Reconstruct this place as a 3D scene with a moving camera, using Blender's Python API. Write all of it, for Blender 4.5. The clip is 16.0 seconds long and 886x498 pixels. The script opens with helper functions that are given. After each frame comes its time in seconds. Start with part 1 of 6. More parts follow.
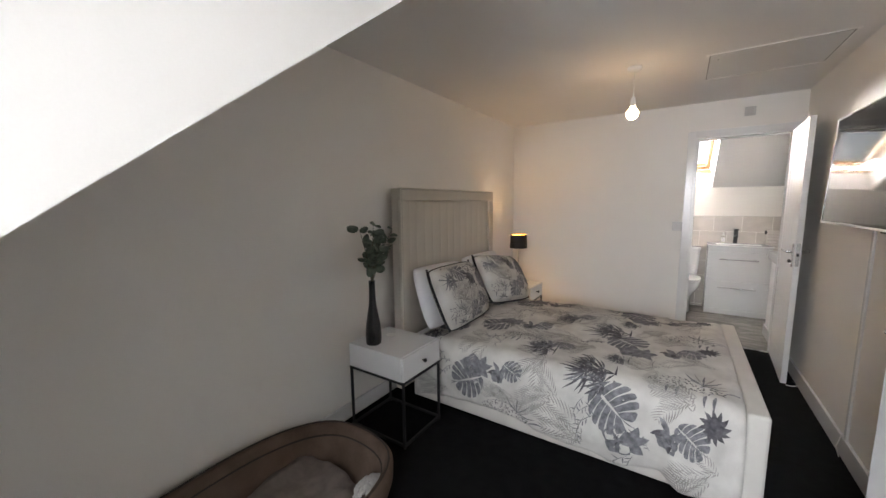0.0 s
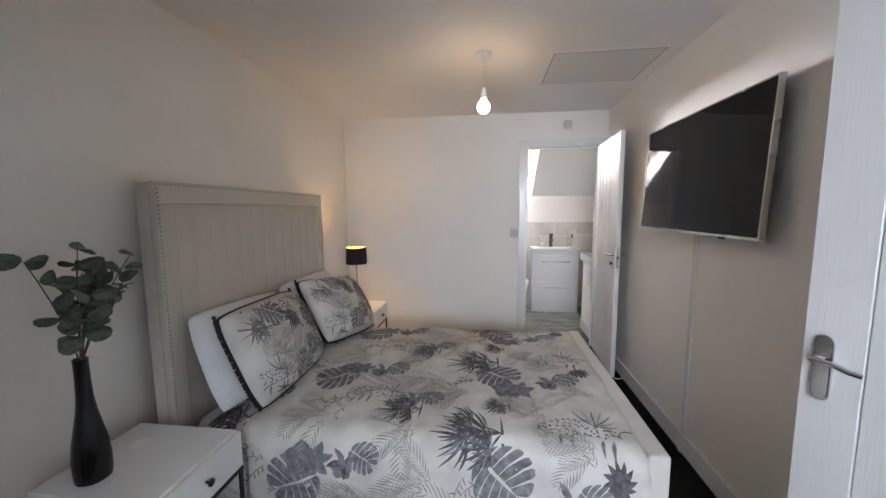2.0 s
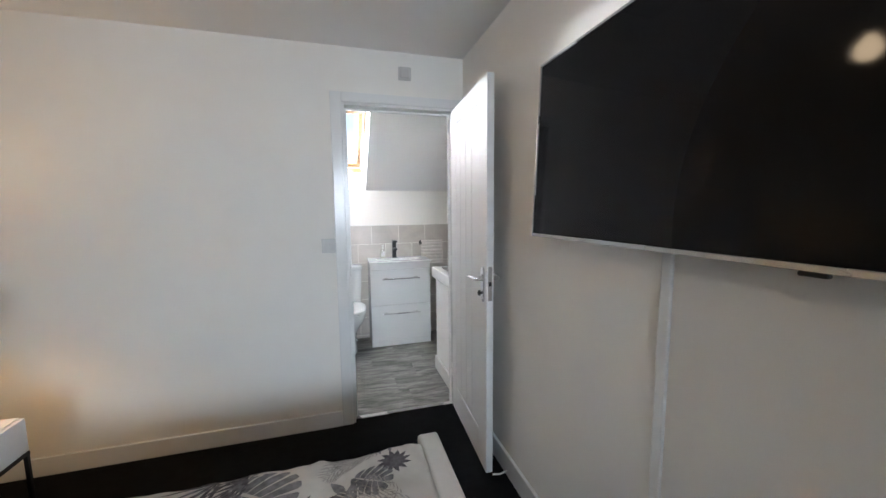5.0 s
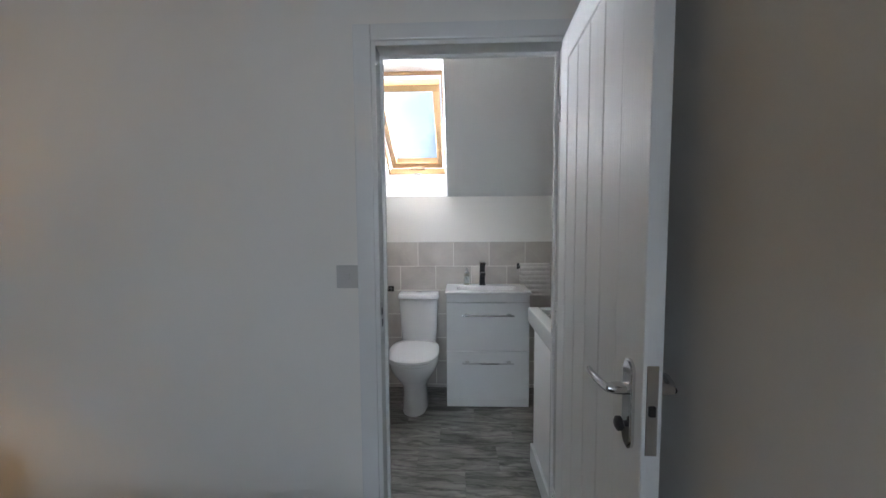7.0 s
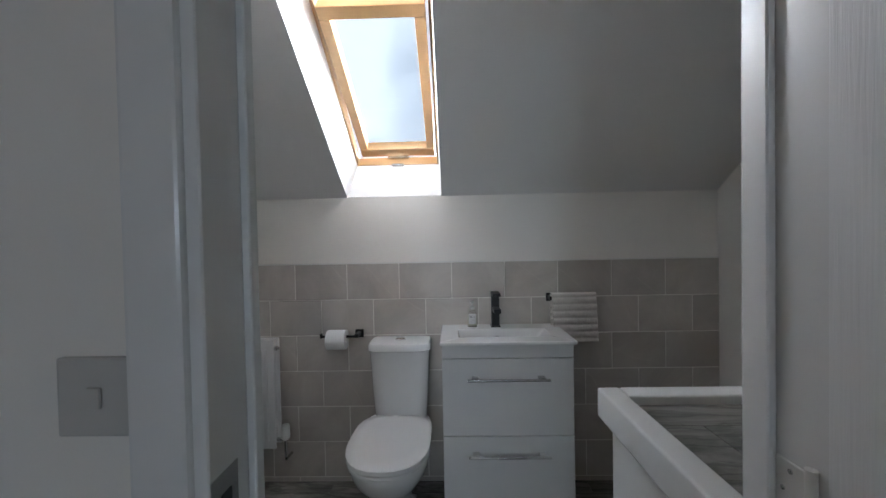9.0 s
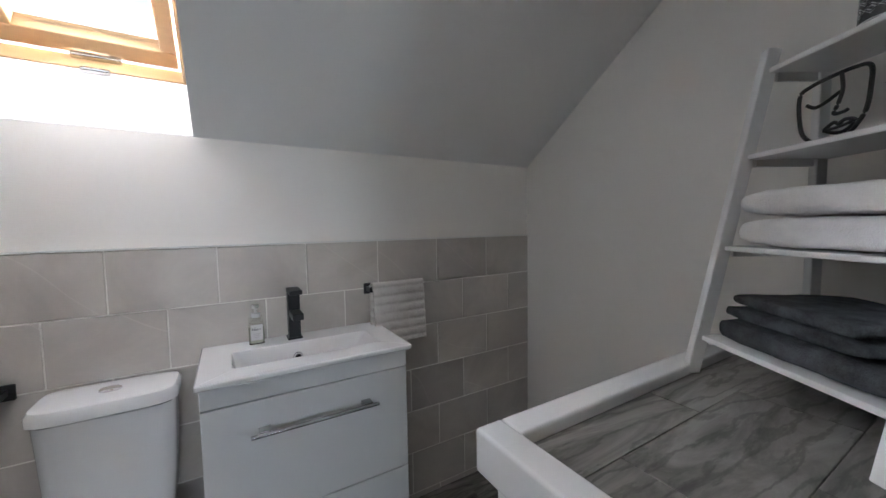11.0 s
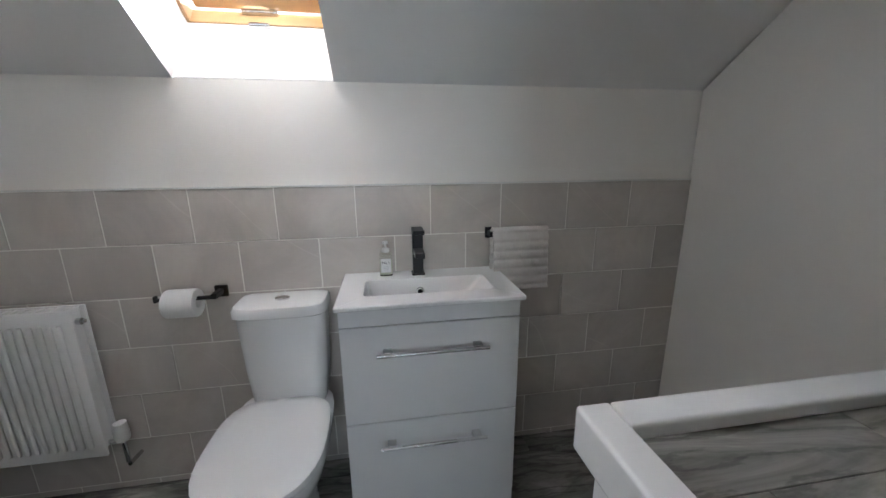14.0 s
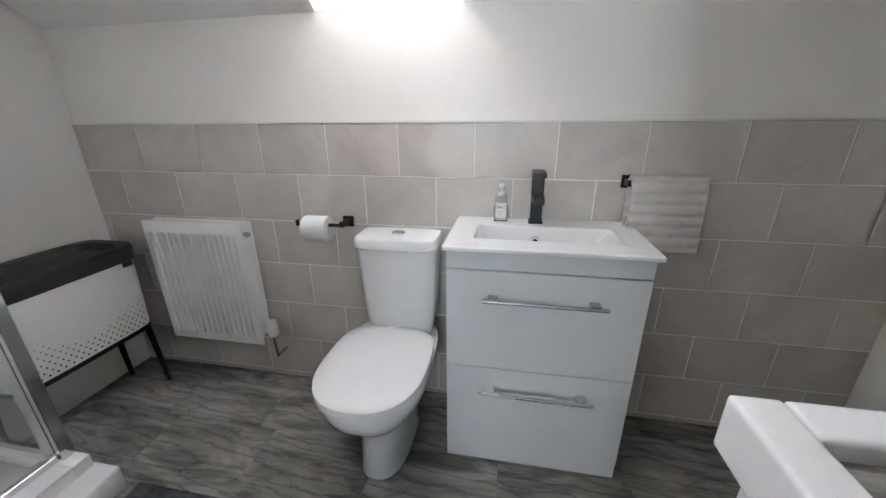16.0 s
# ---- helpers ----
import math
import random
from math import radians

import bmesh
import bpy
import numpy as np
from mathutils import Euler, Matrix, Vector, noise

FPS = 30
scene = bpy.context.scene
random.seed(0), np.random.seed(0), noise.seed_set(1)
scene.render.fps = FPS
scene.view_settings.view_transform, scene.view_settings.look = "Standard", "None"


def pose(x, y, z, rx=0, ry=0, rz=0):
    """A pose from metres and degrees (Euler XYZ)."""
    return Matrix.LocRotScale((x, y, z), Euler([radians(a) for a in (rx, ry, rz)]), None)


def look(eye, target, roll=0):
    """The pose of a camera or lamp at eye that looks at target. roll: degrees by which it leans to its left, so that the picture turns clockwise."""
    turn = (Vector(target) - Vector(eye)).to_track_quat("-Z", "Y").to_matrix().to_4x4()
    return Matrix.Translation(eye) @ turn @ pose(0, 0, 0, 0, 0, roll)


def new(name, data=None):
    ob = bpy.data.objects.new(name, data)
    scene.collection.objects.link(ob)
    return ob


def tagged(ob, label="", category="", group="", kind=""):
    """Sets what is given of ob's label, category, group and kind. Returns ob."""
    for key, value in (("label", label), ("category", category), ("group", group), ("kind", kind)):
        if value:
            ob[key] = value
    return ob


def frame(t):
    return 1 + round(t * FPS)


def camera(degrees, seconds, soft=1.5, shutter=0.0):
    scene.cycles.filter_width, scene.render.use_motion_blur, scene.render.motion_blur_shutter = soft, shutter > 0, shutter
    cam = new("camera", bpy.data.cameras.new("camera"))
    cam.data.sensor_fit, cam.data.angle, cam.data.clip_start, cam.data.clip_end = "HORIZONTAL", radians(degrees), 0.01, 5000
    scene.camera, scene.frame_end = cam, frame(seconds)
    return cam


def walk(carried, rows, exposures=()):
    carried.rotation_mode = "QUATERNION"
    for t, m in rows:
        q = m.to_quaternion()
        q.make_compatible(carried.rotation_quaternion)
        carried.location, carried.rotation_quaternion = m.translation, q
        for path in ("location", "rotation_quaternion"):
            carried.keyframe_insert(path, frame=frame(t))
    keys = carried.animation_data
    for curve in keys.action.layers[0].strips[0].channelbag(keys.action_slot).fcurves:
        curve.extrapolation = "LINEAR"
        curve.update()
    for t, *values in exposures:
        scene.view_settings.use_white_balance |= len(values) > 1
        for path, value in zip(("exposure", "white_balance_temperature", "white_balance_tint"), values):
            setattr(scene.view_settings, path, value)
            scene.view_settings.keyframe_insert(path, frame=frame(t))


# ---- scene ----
cam = camera(101.8, 16.0)
PATH = [
    (0, (-0.001, 0.175, 1.407), (-1.098, 1.828, 1.154), -0.6),
    (0.5, (-0.053, 0.221, 1.409), (-0.871, 2.027, 1.153), -0.5),
    (1, (-0.149, 0.364, 1.412), (-0.819, 2.232, 1.17), -0.6),
    (1.5, (-0.211, 0.574, 1.414), (-0.739, 2.489, 1.184), -0.5),
    (2, (-0.301, 0.797, 1.394), (-0.548, 2.77, 1.175), -0.4),
    (2.5, (-0.391, 1.088, 1.346), (-0.312, 3.075, 1.137), -0.4),
    (3, (-0.386, 1.366, 1.354), (0.01, 3.316, 1.153), -0.3),
    (3.5, (-0.33, 1.605, 1.368), (0.286, 3.497, 1.168), -0.5),
    (3.7, (-0.278, 1.683, 1.372), (0.36, 3.568, 1.168), -0.7),
    (5.8, (0.258, 2.551, 1.343), (0.513, 4.523, 1.13), -0.5),
    (6, (0.324, 2.653, 1.322), (0.456, 4.639, 1.12), -0.5),
    (6.5, (0.376, 2.861, 1.326), (0.359, 4.851, 1.131), -0.6),
    (7, (0.363, 3.126, 1.346), (0.294, 5.12, 1.21), -0.4),
    (7.5, (0.353, 3.419, 1.34), (0.268, 5.416, 1.264), -0.3),
    (8, (0.333, 3.688, 1.315), (0.238, 5.685, 1.266), -0.4),
    (8.2, (0.343, 3.765, 1.315), (0.228, 5.761, 1.28), -1.0),
    (10.3, (0.355, 4.47, 1.289), (0.826, 6.412, 1.227), -0.8),
    (10.5, (0.382, 4.51, 1.279), (0.992, 6.413, 1.201), -0.7),
    (11, (0.383, 4.581, 1.265), (1.404, 6.295, 1.135), -0.9),
    (11.5, (0.352, 4.598, 1.291), (1.692, 6.074, 1.134), -0.8),
    (12, (0.31, 4.567, 1.301), (1.67, 5.986, 0.932), -1.0),
    (12.5, (0.274, 4.538, 1.305), (1.624, 5.94, 0.843), -0.9),
    (13, (0.317, 4.545, 1.315), (1.621, 5.989, 0.852), -1.0),
    (13.5, (0.406, 4.581, 1.295), (1.32, 6.298, 0.833), -0.7),
    (14, (0.46, 4.622, 1.29), (0.765, 6.542, 0.82), -0.5),
    (14.5, (0.461, 4.652, 1.28), (0.309, 6.588, 0.8), -0.4),
    (15, (0.469, 4.674, 1.248), (0.142, 6.585, 0.756), -0.4),
    (15.5, (0.48, 4.689, 1.222), (0.148, 6.557, 0.59), -0.5),
    (16, (0.476, 4.685, 1.218), (0.134, 6.534, 0.536), -0.5),
]
EXPOSURES = [(0.0, 0.68, 7250, 19), (2.0, 0.76, 6650, 18), (3.7, 0.82, 6450, 14), (5.8, 0.68, 6100, 12), (6.5, 0.24, 6050, 12), (7.0, -0.26, 6100, 12), (8.2, -1.0, 6050, 11), (10.3, -0.46, 6200, 15), (11.0, -0.3, 6200, 15), (11.5, 0.2, 6250, 14), (12.0, 0.27, 6250, 14), (12.5, -0.08, 6300, 14), (13.0, -0.1, 6300, 14), (14.0, -0.3, 6200, 13), (14.5, -0.28, 6150, 12), (15.0, -0.22, 6150, 13), (16.0, 0.34, 6250, 14)]
W_WEST, W_EAST, W_NORTH, W_BED, BULB_GLOW, LAMP_GLOW = 250.0, 700.0, 5700.0, 108.0, 27.0, 150.0
walk(cam, [(t, look(eye, target, roll)) for t, eye, target, roll in PATH], EXPOSURES)

# ---- world and light ----
world = bpy.data.worlds.new("sky")
scene.world = world
world.use_nodes = True
wt = world.node_tree
sky = wt.nodes.new("ShaderNodeTexSky")
sky.sky_type = "NISHITA"
sky.sun_disc = False
sky.sun_elevation, sky.sun_rotation = radians(31), radians(76)
wcoord = wt.nodes.new("ShaderNodeTexCoord")
cloud = wt.nodes.new("ShaderNodeTexNoise")
cloud.inputs["Scale"].default_value, cloud.inputs["Detail"].default_value = 2.2, 8
wt.links.new(wcoord.outputs["Generated"], cloud.inputs["Vector"])
cramp = wt.nodes.new("ShaderNodeValToRGB")
cramp.color_ramp.elements[0].position, cramp.color_ramp.elements[1].position = 0.32, 0.60
wt.links.new(cloud.outputs["Fac"], cramp.inputs["Fac"])
wmix = wt.nodes.new("ShaderNodeMix")
wmix.data_type = "RGBA"
wmix.inputs[7].default_value = (12.2, 13.8, 15.4, 1)
wt.links.new(cramp.outputs["Color"], wmix.inputs[0])
wt.links.new(sky.outputs["Color"], wmix.inputs[6])
wt.links.new(wmix.outputs[2], wt.nodes["Background"].inputs["Color"])
wt.nodes["Background"].inputs["Strength"].default_value = 0.15

sun = new("sun", bpy.data.lights.new("sun", "SUN"))
sun.data.energy, sun.data.angle, sun.data.color = 0.5, radians(12), (1.0, 0.95, 0.88)
sun.matrix_world = look((9, 2.2, 5.6), (0, 0, 0))


def window_light(name, m, sx, sy, watts, colour):
    lamp = new(name, bpy.data.lights.new(name, "AREA"))
    lamp.data.shape, lamp.data.size, lamp.data.size_y = "RECTANGLE", sx, sy
    lamp.data.energy, lamp.data.color = watts, colour
    lamp.matrix_world = m
    return lamp


# sky light entering by the bathroom roof window and by the dormer window
window_light("roof_window_light", look((-1.7, 7.2, 3.2), (0.05, 5.74, 2.02)), 1.2, 1.0, W_WEST, (0.90, 0.95, 1.0))
window_light("roof_window_light", look((1.8, 7.2, 3.2), (0.05, 5.74, 2.02)), 1.2, 1.0, W_EAST, (0.90, 0.95, 1.0))
window_light("roof_window_light", look((0.05, 7.8, 1.80), (0.05, 5.75, 2.03)), 3.9, 0.5, W_NORTH, (0.93, 0.96, 1.0))
window_light("dormer_window_light", look((0.08, -2.0, 2.0), (-0.1, 2.0, 1.05)), 1.5, 1.8, W_BED, (0.76, 0.88, 1.0))

# ---- materials ----


def surface(name, base, rough=0.5, metal=0.0, var=0.06, scale=3.0, fine=90.0, bump=0.05, coat=0.0, spec=0.5, tint=None, trans=0.0, grain=None):
    m = bpy.data.materials.new(name)
    m.use_nodes = True
    nt = m.node_tree
    b = nt.nodes["Principled BSDF"]
    b.inputs["Metallic"].default_value = metal
    b.inputs["Coat Weight"].default_value = coat
    b.inputs["Specular IOR Level"].default_value = spec
    b.inputs["Transmission Weight"].default_value = trans
    co = nt.nodes.new("ShaderNodeTexCoord")
    n1, n2 = nt.nodes.new("ShaderNodeTexNoise"), nt.nodes.new("ShaderNodeTexNoise")
    n1.inputs["Scale"].default_value, n2.inputs["Scale"].default_value = scale, fine
    n1.inputs["Detail"].default_value, n2.inputs["Detail"].default_value = 5, 3
    add = nt.nodes.new("ShaderNodeMath")
    add.operation = "MULTIPLY_ADD"
    add.inputs[1].default_value = 0.35
    for n in (n1, n2):
        nt.links.new(co.outputs["Object"], n.inputs["Vector"])
    if grain:
        gm = nt.nodes.new("ShaderNodeMapping")
        gm.inputs["Scale"].default_value = grain
        nt.links.new(co.outputs["Object"], gm.inputs["Vector"])
        nt.links.new(gm.outputs[0], n2.inputs["Vector"])
        n2.inputs["Detail"].default_value = 6
    nt.links.new(n2.outputs["Fac"], add.inputs[0])
    nt.links.new(n1.outputs["Fac"], add.inputs[2])
    ramp = nt.nodes.new("ShaderNodeValToRGB")
    dark = tuple(max(0, c * (1 - 2 * var)) for c in base)
    light = tuple(min(1, c * (1 + var)) for c in (tint or base))
    ramp.color_ramp.elements[0].color, ramp.color_ramp.elements[1].color = (*dark, 1), (*light, 1)
    ramp.color_ramp.elements[0].position, ramp.color_ramp.elements[1].position = 0.35, 0.95
    nt.links.new(add.outputs[0], ramp.inputs["Fac"])
    nt.links.new(ramp.outputs["Color"], b.inputs["Base Color"])
    rr = nt.nodes.new("ShaderNodeMapRange")
    rr.inputs["From Min"].default_value, rr.inputs["From Max"].default_value = 0.3, 0.7
    rr.inputs["To Min"].default_value, rr.inputs["To Max"].default_value = max(0.02, rough * 0.95), min(1, rough * 1.06)
    nt.links.new(n1.outputs["Fac"], rr.inputs["Value"])
    nt.links.new(rr.outputs["Result"], b.inputs["Roughness"])
    if bump:
        bp = nt.nodes.new("ShaderNodeBump")
        bp.inputs["Strength"].default_value, bp.inputs["Distance"].default_value = bump, 0.004
        nt.links.new(add.outputs[0], bp.inputs["Height"])
        nt.links.new(bp.outputs["Normal"], b.inputs["Normal"])
    return m


def glow(name, colour, strength):
    m = bpy.data.materials.new(name)
    m.use_nodes = True
    nt = m.node_tree
    e = nt.nodes.new("ShaderNodeEmission")
    e.inputs["Color"].default_value, e.inputs["Strength"].default_value = (*colour, 1), strength
    nt.links.new(e.outputs["Emission"], nt.nodes["Material Output"].inputs["Surface"])
    return m


def streaked(name, dark, light, rough, scale, stretch, warp, turn=0.0, vein=0.0, bump=0.1, lines=0.0):
    """Stone-like streaks; every object that wears it gets its own stretch of the stone."""
    m = surface(name, light, rough, var=0.1, bump=0)
    nt = m.node_tree
    b = nt.nodes["Principled BSDF"]
    co, oi = nt.nodes.new("ShaderNodeTexCoord"), nt.nodes.new("ShaderNodeObjectInfo")
    mp = nt.nodes.new("ShaderNodeMapping")
    mp.inputs["Scale"].default_value = stretch
    mp.inputs["Rotation"].default_value = (0, 0, radians(turn))
    sc = nt.nodes.new("ShaderNodeVectorMath")
    sc.operation = "MULTIPLY_ADD"
    sc.inputs[1].default_value = (13, 29, 17)
    comb = nt.nodes.new("ShaderNodeCombineXYZ")
    for i in range(3):
        nt.links.new(oi.outputs["Random"], comb.inputs[i])
    nt.links.new(comb.outputs[0], sc.inputs[0])
    nt.links.new(co.outputs["Object"], sc.inputs[2])
    nt.links.new(sc.outputs[0], mp.inputs["Vector"])
    n = nt.nodes.new("ShaderNodeTexNoise")
    n.inputs["Scale"].default_value, n.inputs["Detail"].default_value, n.inputs["Distortion"].default_value = scale, 9, warp
    n.inputs["Roughness"].default_value = 0.62
    nt.links.new(mp.outputs[0], n.inputs["Vector"])
    r = nt.nodes.new("ShaderNodeValToRGB")
    r.color_ramp.elements[0].color, r.color_ramp.elements[1].color = (*dark, 1), (*light, 1)
    r.color_ramp.elements[0].position, r.color_ramp.elements[1].position = 0.36, 0.66
    nt.links.new(n.outputs["Fac"], r.inputs["Fac"])
    out = r.outputs["Color"]
    if vein:
        v = nt.nodes.new("ShaderNodeTexWave")
        v.wave_type, v.bands_direction, v.wave_profile = "BANDS", "DIAGONAL", "SIN"
        for key, value in (("Scale", 0.42), ("Distortion", 4.2), ("Detail", 3.0), ("Detail Scale", 1.1), ("Detail Roughness", 0.55)):
            v.inputs[key].default_value = value
        nt.links.new(sc.outputs[0], v.inputs["Vector"])
        vr = nt.nodes.new("ShaderNodeValToRGB")
        els = vr.color_ramp.elements
        els[0].position, els[1].position = 0.493, 0.507
        els[0].color = els[1].color = (0, 0, 0, 1)
        mid = els.new(0.5)
        mid.color = (1, 1, 1, 1)
        nt.links.new(v.outputs["Fac"], vr.inputs["Fac"])
        mx = nt.nodes.new("ShaderNodeMix")
        mx.data_type = "RGBA"
        mx.inputs[7].default_value = (0.72, 0.68, 0.63, 1)
        mul = nt.nodes.new("ShaderNodeMath")
        mul.operation = "MULTIPLY"
        mul.inputs[1].default_value = vein
        nt.links.new(vr.outputs["Color"], mul.inputs[0])
        nt.links.new(mul.outputs[0], mx.inputs[0])
        nt.links.new(out, mx.inputs[6])
        out = mx.outputs[2]
    if lines:
        w = nt.nodes.new("ShaderNodeTexWave")
        w.wave_type, w.bands_direction, w.wave_profile = "BANDS", "Y", "SIN"
        for key, value in (("Scale", 2.0), ("Distortion", 11.0), ("Detail", 8.0), ("Detail Scale", 1.6), ("Detail Roughness", 0.6)):
            w.inputs[key].default_value = value
        nt.links.new(mp.outputs[0], w.inputs["Vector"])
        wr = nt.nodes.new("ShaderNodeValToRGB")
        wr.color_ramp.elements[0].position, wr.color_ramp.elements[1].position = 0.0, 0.2
        wr.color_ramp.elements[0].color = (1 - lines, 1 - lines, 1 - lines, 1)
        nt.links.new(w.outputs["Fac"], wr.inputs["Fac"])
        mu = nt.nodes.new("ShaderNodeMix")
        mu.data_type, mu.blend_type = "RGBA", "MULTIPLY"
        mu.inputs[0].default_value = 1.0
        nt.links.new(out, mu.inputs[6])
        nt.links.new(wr.outputs["Color"], mu.inputs[7])
        out = mu.outputs[2]
    nt.links.new(out, b.inputs["Base Color"])
    bp = nt.nodes.new("ShaderNodeBump")
    bp.inputs["Strength"].default_value, bp.inputs["Distance"].default_value = bump, 0.002
    nt.links.new(n.outputs["Fac"], bp.inputs["Height"])
    nt.links.new(bp.outputs["Normal"], b.inputs["Normal"])
    return m


PAINT = surface("wall_paint", (0.855, 0.83, 0.785), 0.75, var=0.02, scale=1.5, fine=260, bump=0.06)
CEIL = surface("ceiling_paint", (0.85, 0.84, 0.825), 0.85, var=0.02, scale=1.2, fine=260, bump=0.05)
HATCH = surface("hatch_panel", (0.70, 0.70, 0.69), 0.5, var=0.015, bump=0.02)
# dark colour that stands in for the shade in the hatch's open joint
DARK_GAP = surface("painted_gap_shade", (0.30, 0.29, 0.28), 0.9, var=0.1, bump=0.05)
GLOSS = surface("white_gloss_paint", (0.80, 0.80, 0.79), 0.22, var=0.006, scale=2, fine=160, bump=0.0)
SATINWOOD = surface("white_satin_paint", (0.79, 0.79, 0.78), 0.6, var=0.01, scale=2, fine=200, bump=0.03, spec=0.35)
DOOR = surface("white_door_paint", (0.79, 0.795, 0.79), 0.44, var=0.01, scale=3, fine=14, bump=0.5, spec=0.42, grain=(14, 14, 0.55))
CARPET = surface("black_carpet", (0.006, 0.006, 0.0065), 1.0, var=0.35, scale=14, fine=600, bump=0.6, spec=0.1)
UPHOL = surface("cream_upholstery", (0.66, 0.64, 0.59), 0.85, var=0.05, scale=7, fine=700, bump=0.35, spec=0.2)
HEADB = surface("oatmeal_linen", (0.59, 0.555, 0.49), 0.9, var=0.025, scale=5, fine=800, bump=0.4, spec=0.2)
COTTON = surface("printed_cotton_ground", (0.56, 0.545, 0.51), 0.9, var=0.07, scale=9, fine=500, bump=0.25, spec=0.15, tint=(0.68, 0.665, 0.625))
WHITE_COTTON = surface("white_cotton", (0.80, 0.81, 0.83), 0.9, var=0.03, scale=7, fine=400, bump=0.25, spec=0.15)
INK_D = surface("dark_grey_print", (0.06, 0.058, 0.064), 0.9, var=0.22, scale=48, fine=300, bump=0.1, spec=0.15, tint=(0.14, 0.136, 0.148))
INK_M = surface("blue_grey_print", (0.105, 0.107, 0.12), 0.9, var=0.22, scale=38, fine=300, bump=0.1, spec=0.15, tint=(0.26, 0.26, 0.275))
INK_L = surface("pale_grey_print", (0.27, 0.26, 0.245), 0.9, var=0.08, scale=26, fine=300, bump=0.1, spec=0.15, tint=(0.45, 0.435, 0.41))
PEWTER = surface("aged_pewter", (0.30, 0.28, 0.25), 0.4, metal=0.8, var=0.15, bump=0.02)
BLACK_TRIM = surface("black_trim", (0.015, 0.015, 0.018), 0.8, var=0.2, bump=0.1)
BLACK_METAL = surface("black_metal", (0.018, 0.018, 0.019), 0.42, metal=0.3, var=0.2, bump=0.03)
BLACK_PLASTIC = surface("black_plastic", (0.010, 0.010, 0.011), 0.55, var=0.15, bump=0.03, spec=0.3)
BLACK_GLAZE = surface("black_glaze", (0.012, 0.012, 0.014), 0.25, var=0.2, bump=0.03)
CHROME = surface("chrome", (0.72, 0.72, 0.73), 0.12, metal=1.0, var=0.04, bump=0.0)
SATIN = surface("brushed_steel", (0.55, 0.545, 0.54), 0.27, metal=1.0, var=0.08, fine=300, bump=0.04)
CERAMIC = surface("white_ceramic", (0.83, 0.83, 0.83), 0.1, var=0.01, bump=0.0, coat=0.4)
LACQUER = surface("white_lacquer", (0.80, 0.80, 0.80), 0.2, var=0.015, scale=3, bump=0.01, coat=0.3)
PLASTIC = surface("white_plastic", (0.74, 0.74, 0.72), 0.35, var=0.02, bump=0.01)
GREY_PLASTIC = surface("grey_white_plastic", (0.55, 0.54, 0.52), 0.35, var=0.02, bump=0.01)
SCREEN = surface("dark_screen", (0.004, 0.004, 0.005), 0.06, var=0.0, bump=0.0, spec=0.12)
PINE = surface("varnished_pine", (0.38, 0.235, 0.11), 0.35, var=0.12, scale=9, fine=12, bump=0.05, grain=(1, 9, 9))
TILE = streaked("stone_effect_tile", (0.43, 0.395, 0.36), (0.555, 0.515, 0.47), 0.33, 2.6, (1, 1, 1), 0.8, vein=0.30, bump=0.04)
GROUT = surface("pale_grout", (0.80, 0.78, 0.73), 0.9, var=0.06, fine=300, bump=0.2)
VINYL = streaked("slate_effect_vinyl", (0.066, 0.064, 0.056), (0.27, 0.262, 0.238), 0.42, 3.0, (0.9, 3.6, 1), 1.3, turn=18, bump=0.18, lines=0.45)
VINYL_BASE = surface("dark_vinyl_joint", (0.07, 0.065, 0.06), 0.6, bump=0.1)
BULB = glow("lit_bulb", (1.0, 0.74, 0.46), BULB_GLOW)
LAMPBULB = glow("lit_bedside_bulb", (1.0, 0.66, 0.33), LAMP_GLOW)
GOLD = surface("gold_lining", (0.75, 0.52, 0.22), 0.4, metal=0.8, bump=0.02)
LEAF = surface("eucalyptus_leaf", (0.075, 0.115, 0.085), 0.6, var=0.3, scale=30, bump=0.1, tint=(0.12, 0.16, 0.12))
STEM = surface("brown_stem", (0.10, 0.085, 0.05), 0.7, var=0.2, bump=0.1)
GRASS_LEAF = surface("succulent_leaf", (0.035, 0.10, 0.03), 0.5, var=0.3, scale=30, bump=0.05)
TOWEL_W = surface("white_terry", (0.80, 0.79, 0.78), 1.0, var=0.06, scale=22, fine=260, bump=1.0, spec=0.1)
TOWEL_G = surface("charcoal_terry", (0.055, 0.06, 0.065), 1.0, var=0.4, scale=30, fine=260, bump=1.0, spec=0.1)
TOWEL_B = surface("pale_beige_terry", (0.66, 0.62, 0.585), 1.0, var=0.05, scale=18, fine=420, bump=0.9, spec=0.1)
SUEDE = surface("brown_suede", (0.15, 0.105, 0.08), 0.95, var=0.2, scale=9, fine=300, bump=0.3, spec=0.15)
FLEECE = surface("taupe_fleece", (0.21, 0.18, 0.165), 1.0, var=0.15, scale=20, fine=260, bump=1.0, spec=0.1)
RADIATOR = surface("white_enamel", (0.78, 0.78, 0.77), 0.3, var=0.02, bump=0.01)
PAPER = surface("white_paper", (0.80, 0.79, 0.78), 0.95, var=0.03, bump=0.15)


def clear(name, tint, rough=0.02, ior=1.45):
    m = bpy.data.materials.new(name)
    m.use_nodes = True
    b = m.node_tree.nodes["Principled BSDF"]
    b.inputs["Base Color"].default_value = (*tint, 1)
    b.inputs["Roughness"].default_value, b.inputs["IOR"].default_value = rough, ior
    b.inputs["Transmission Weight"].default_value = 1.0
    return m


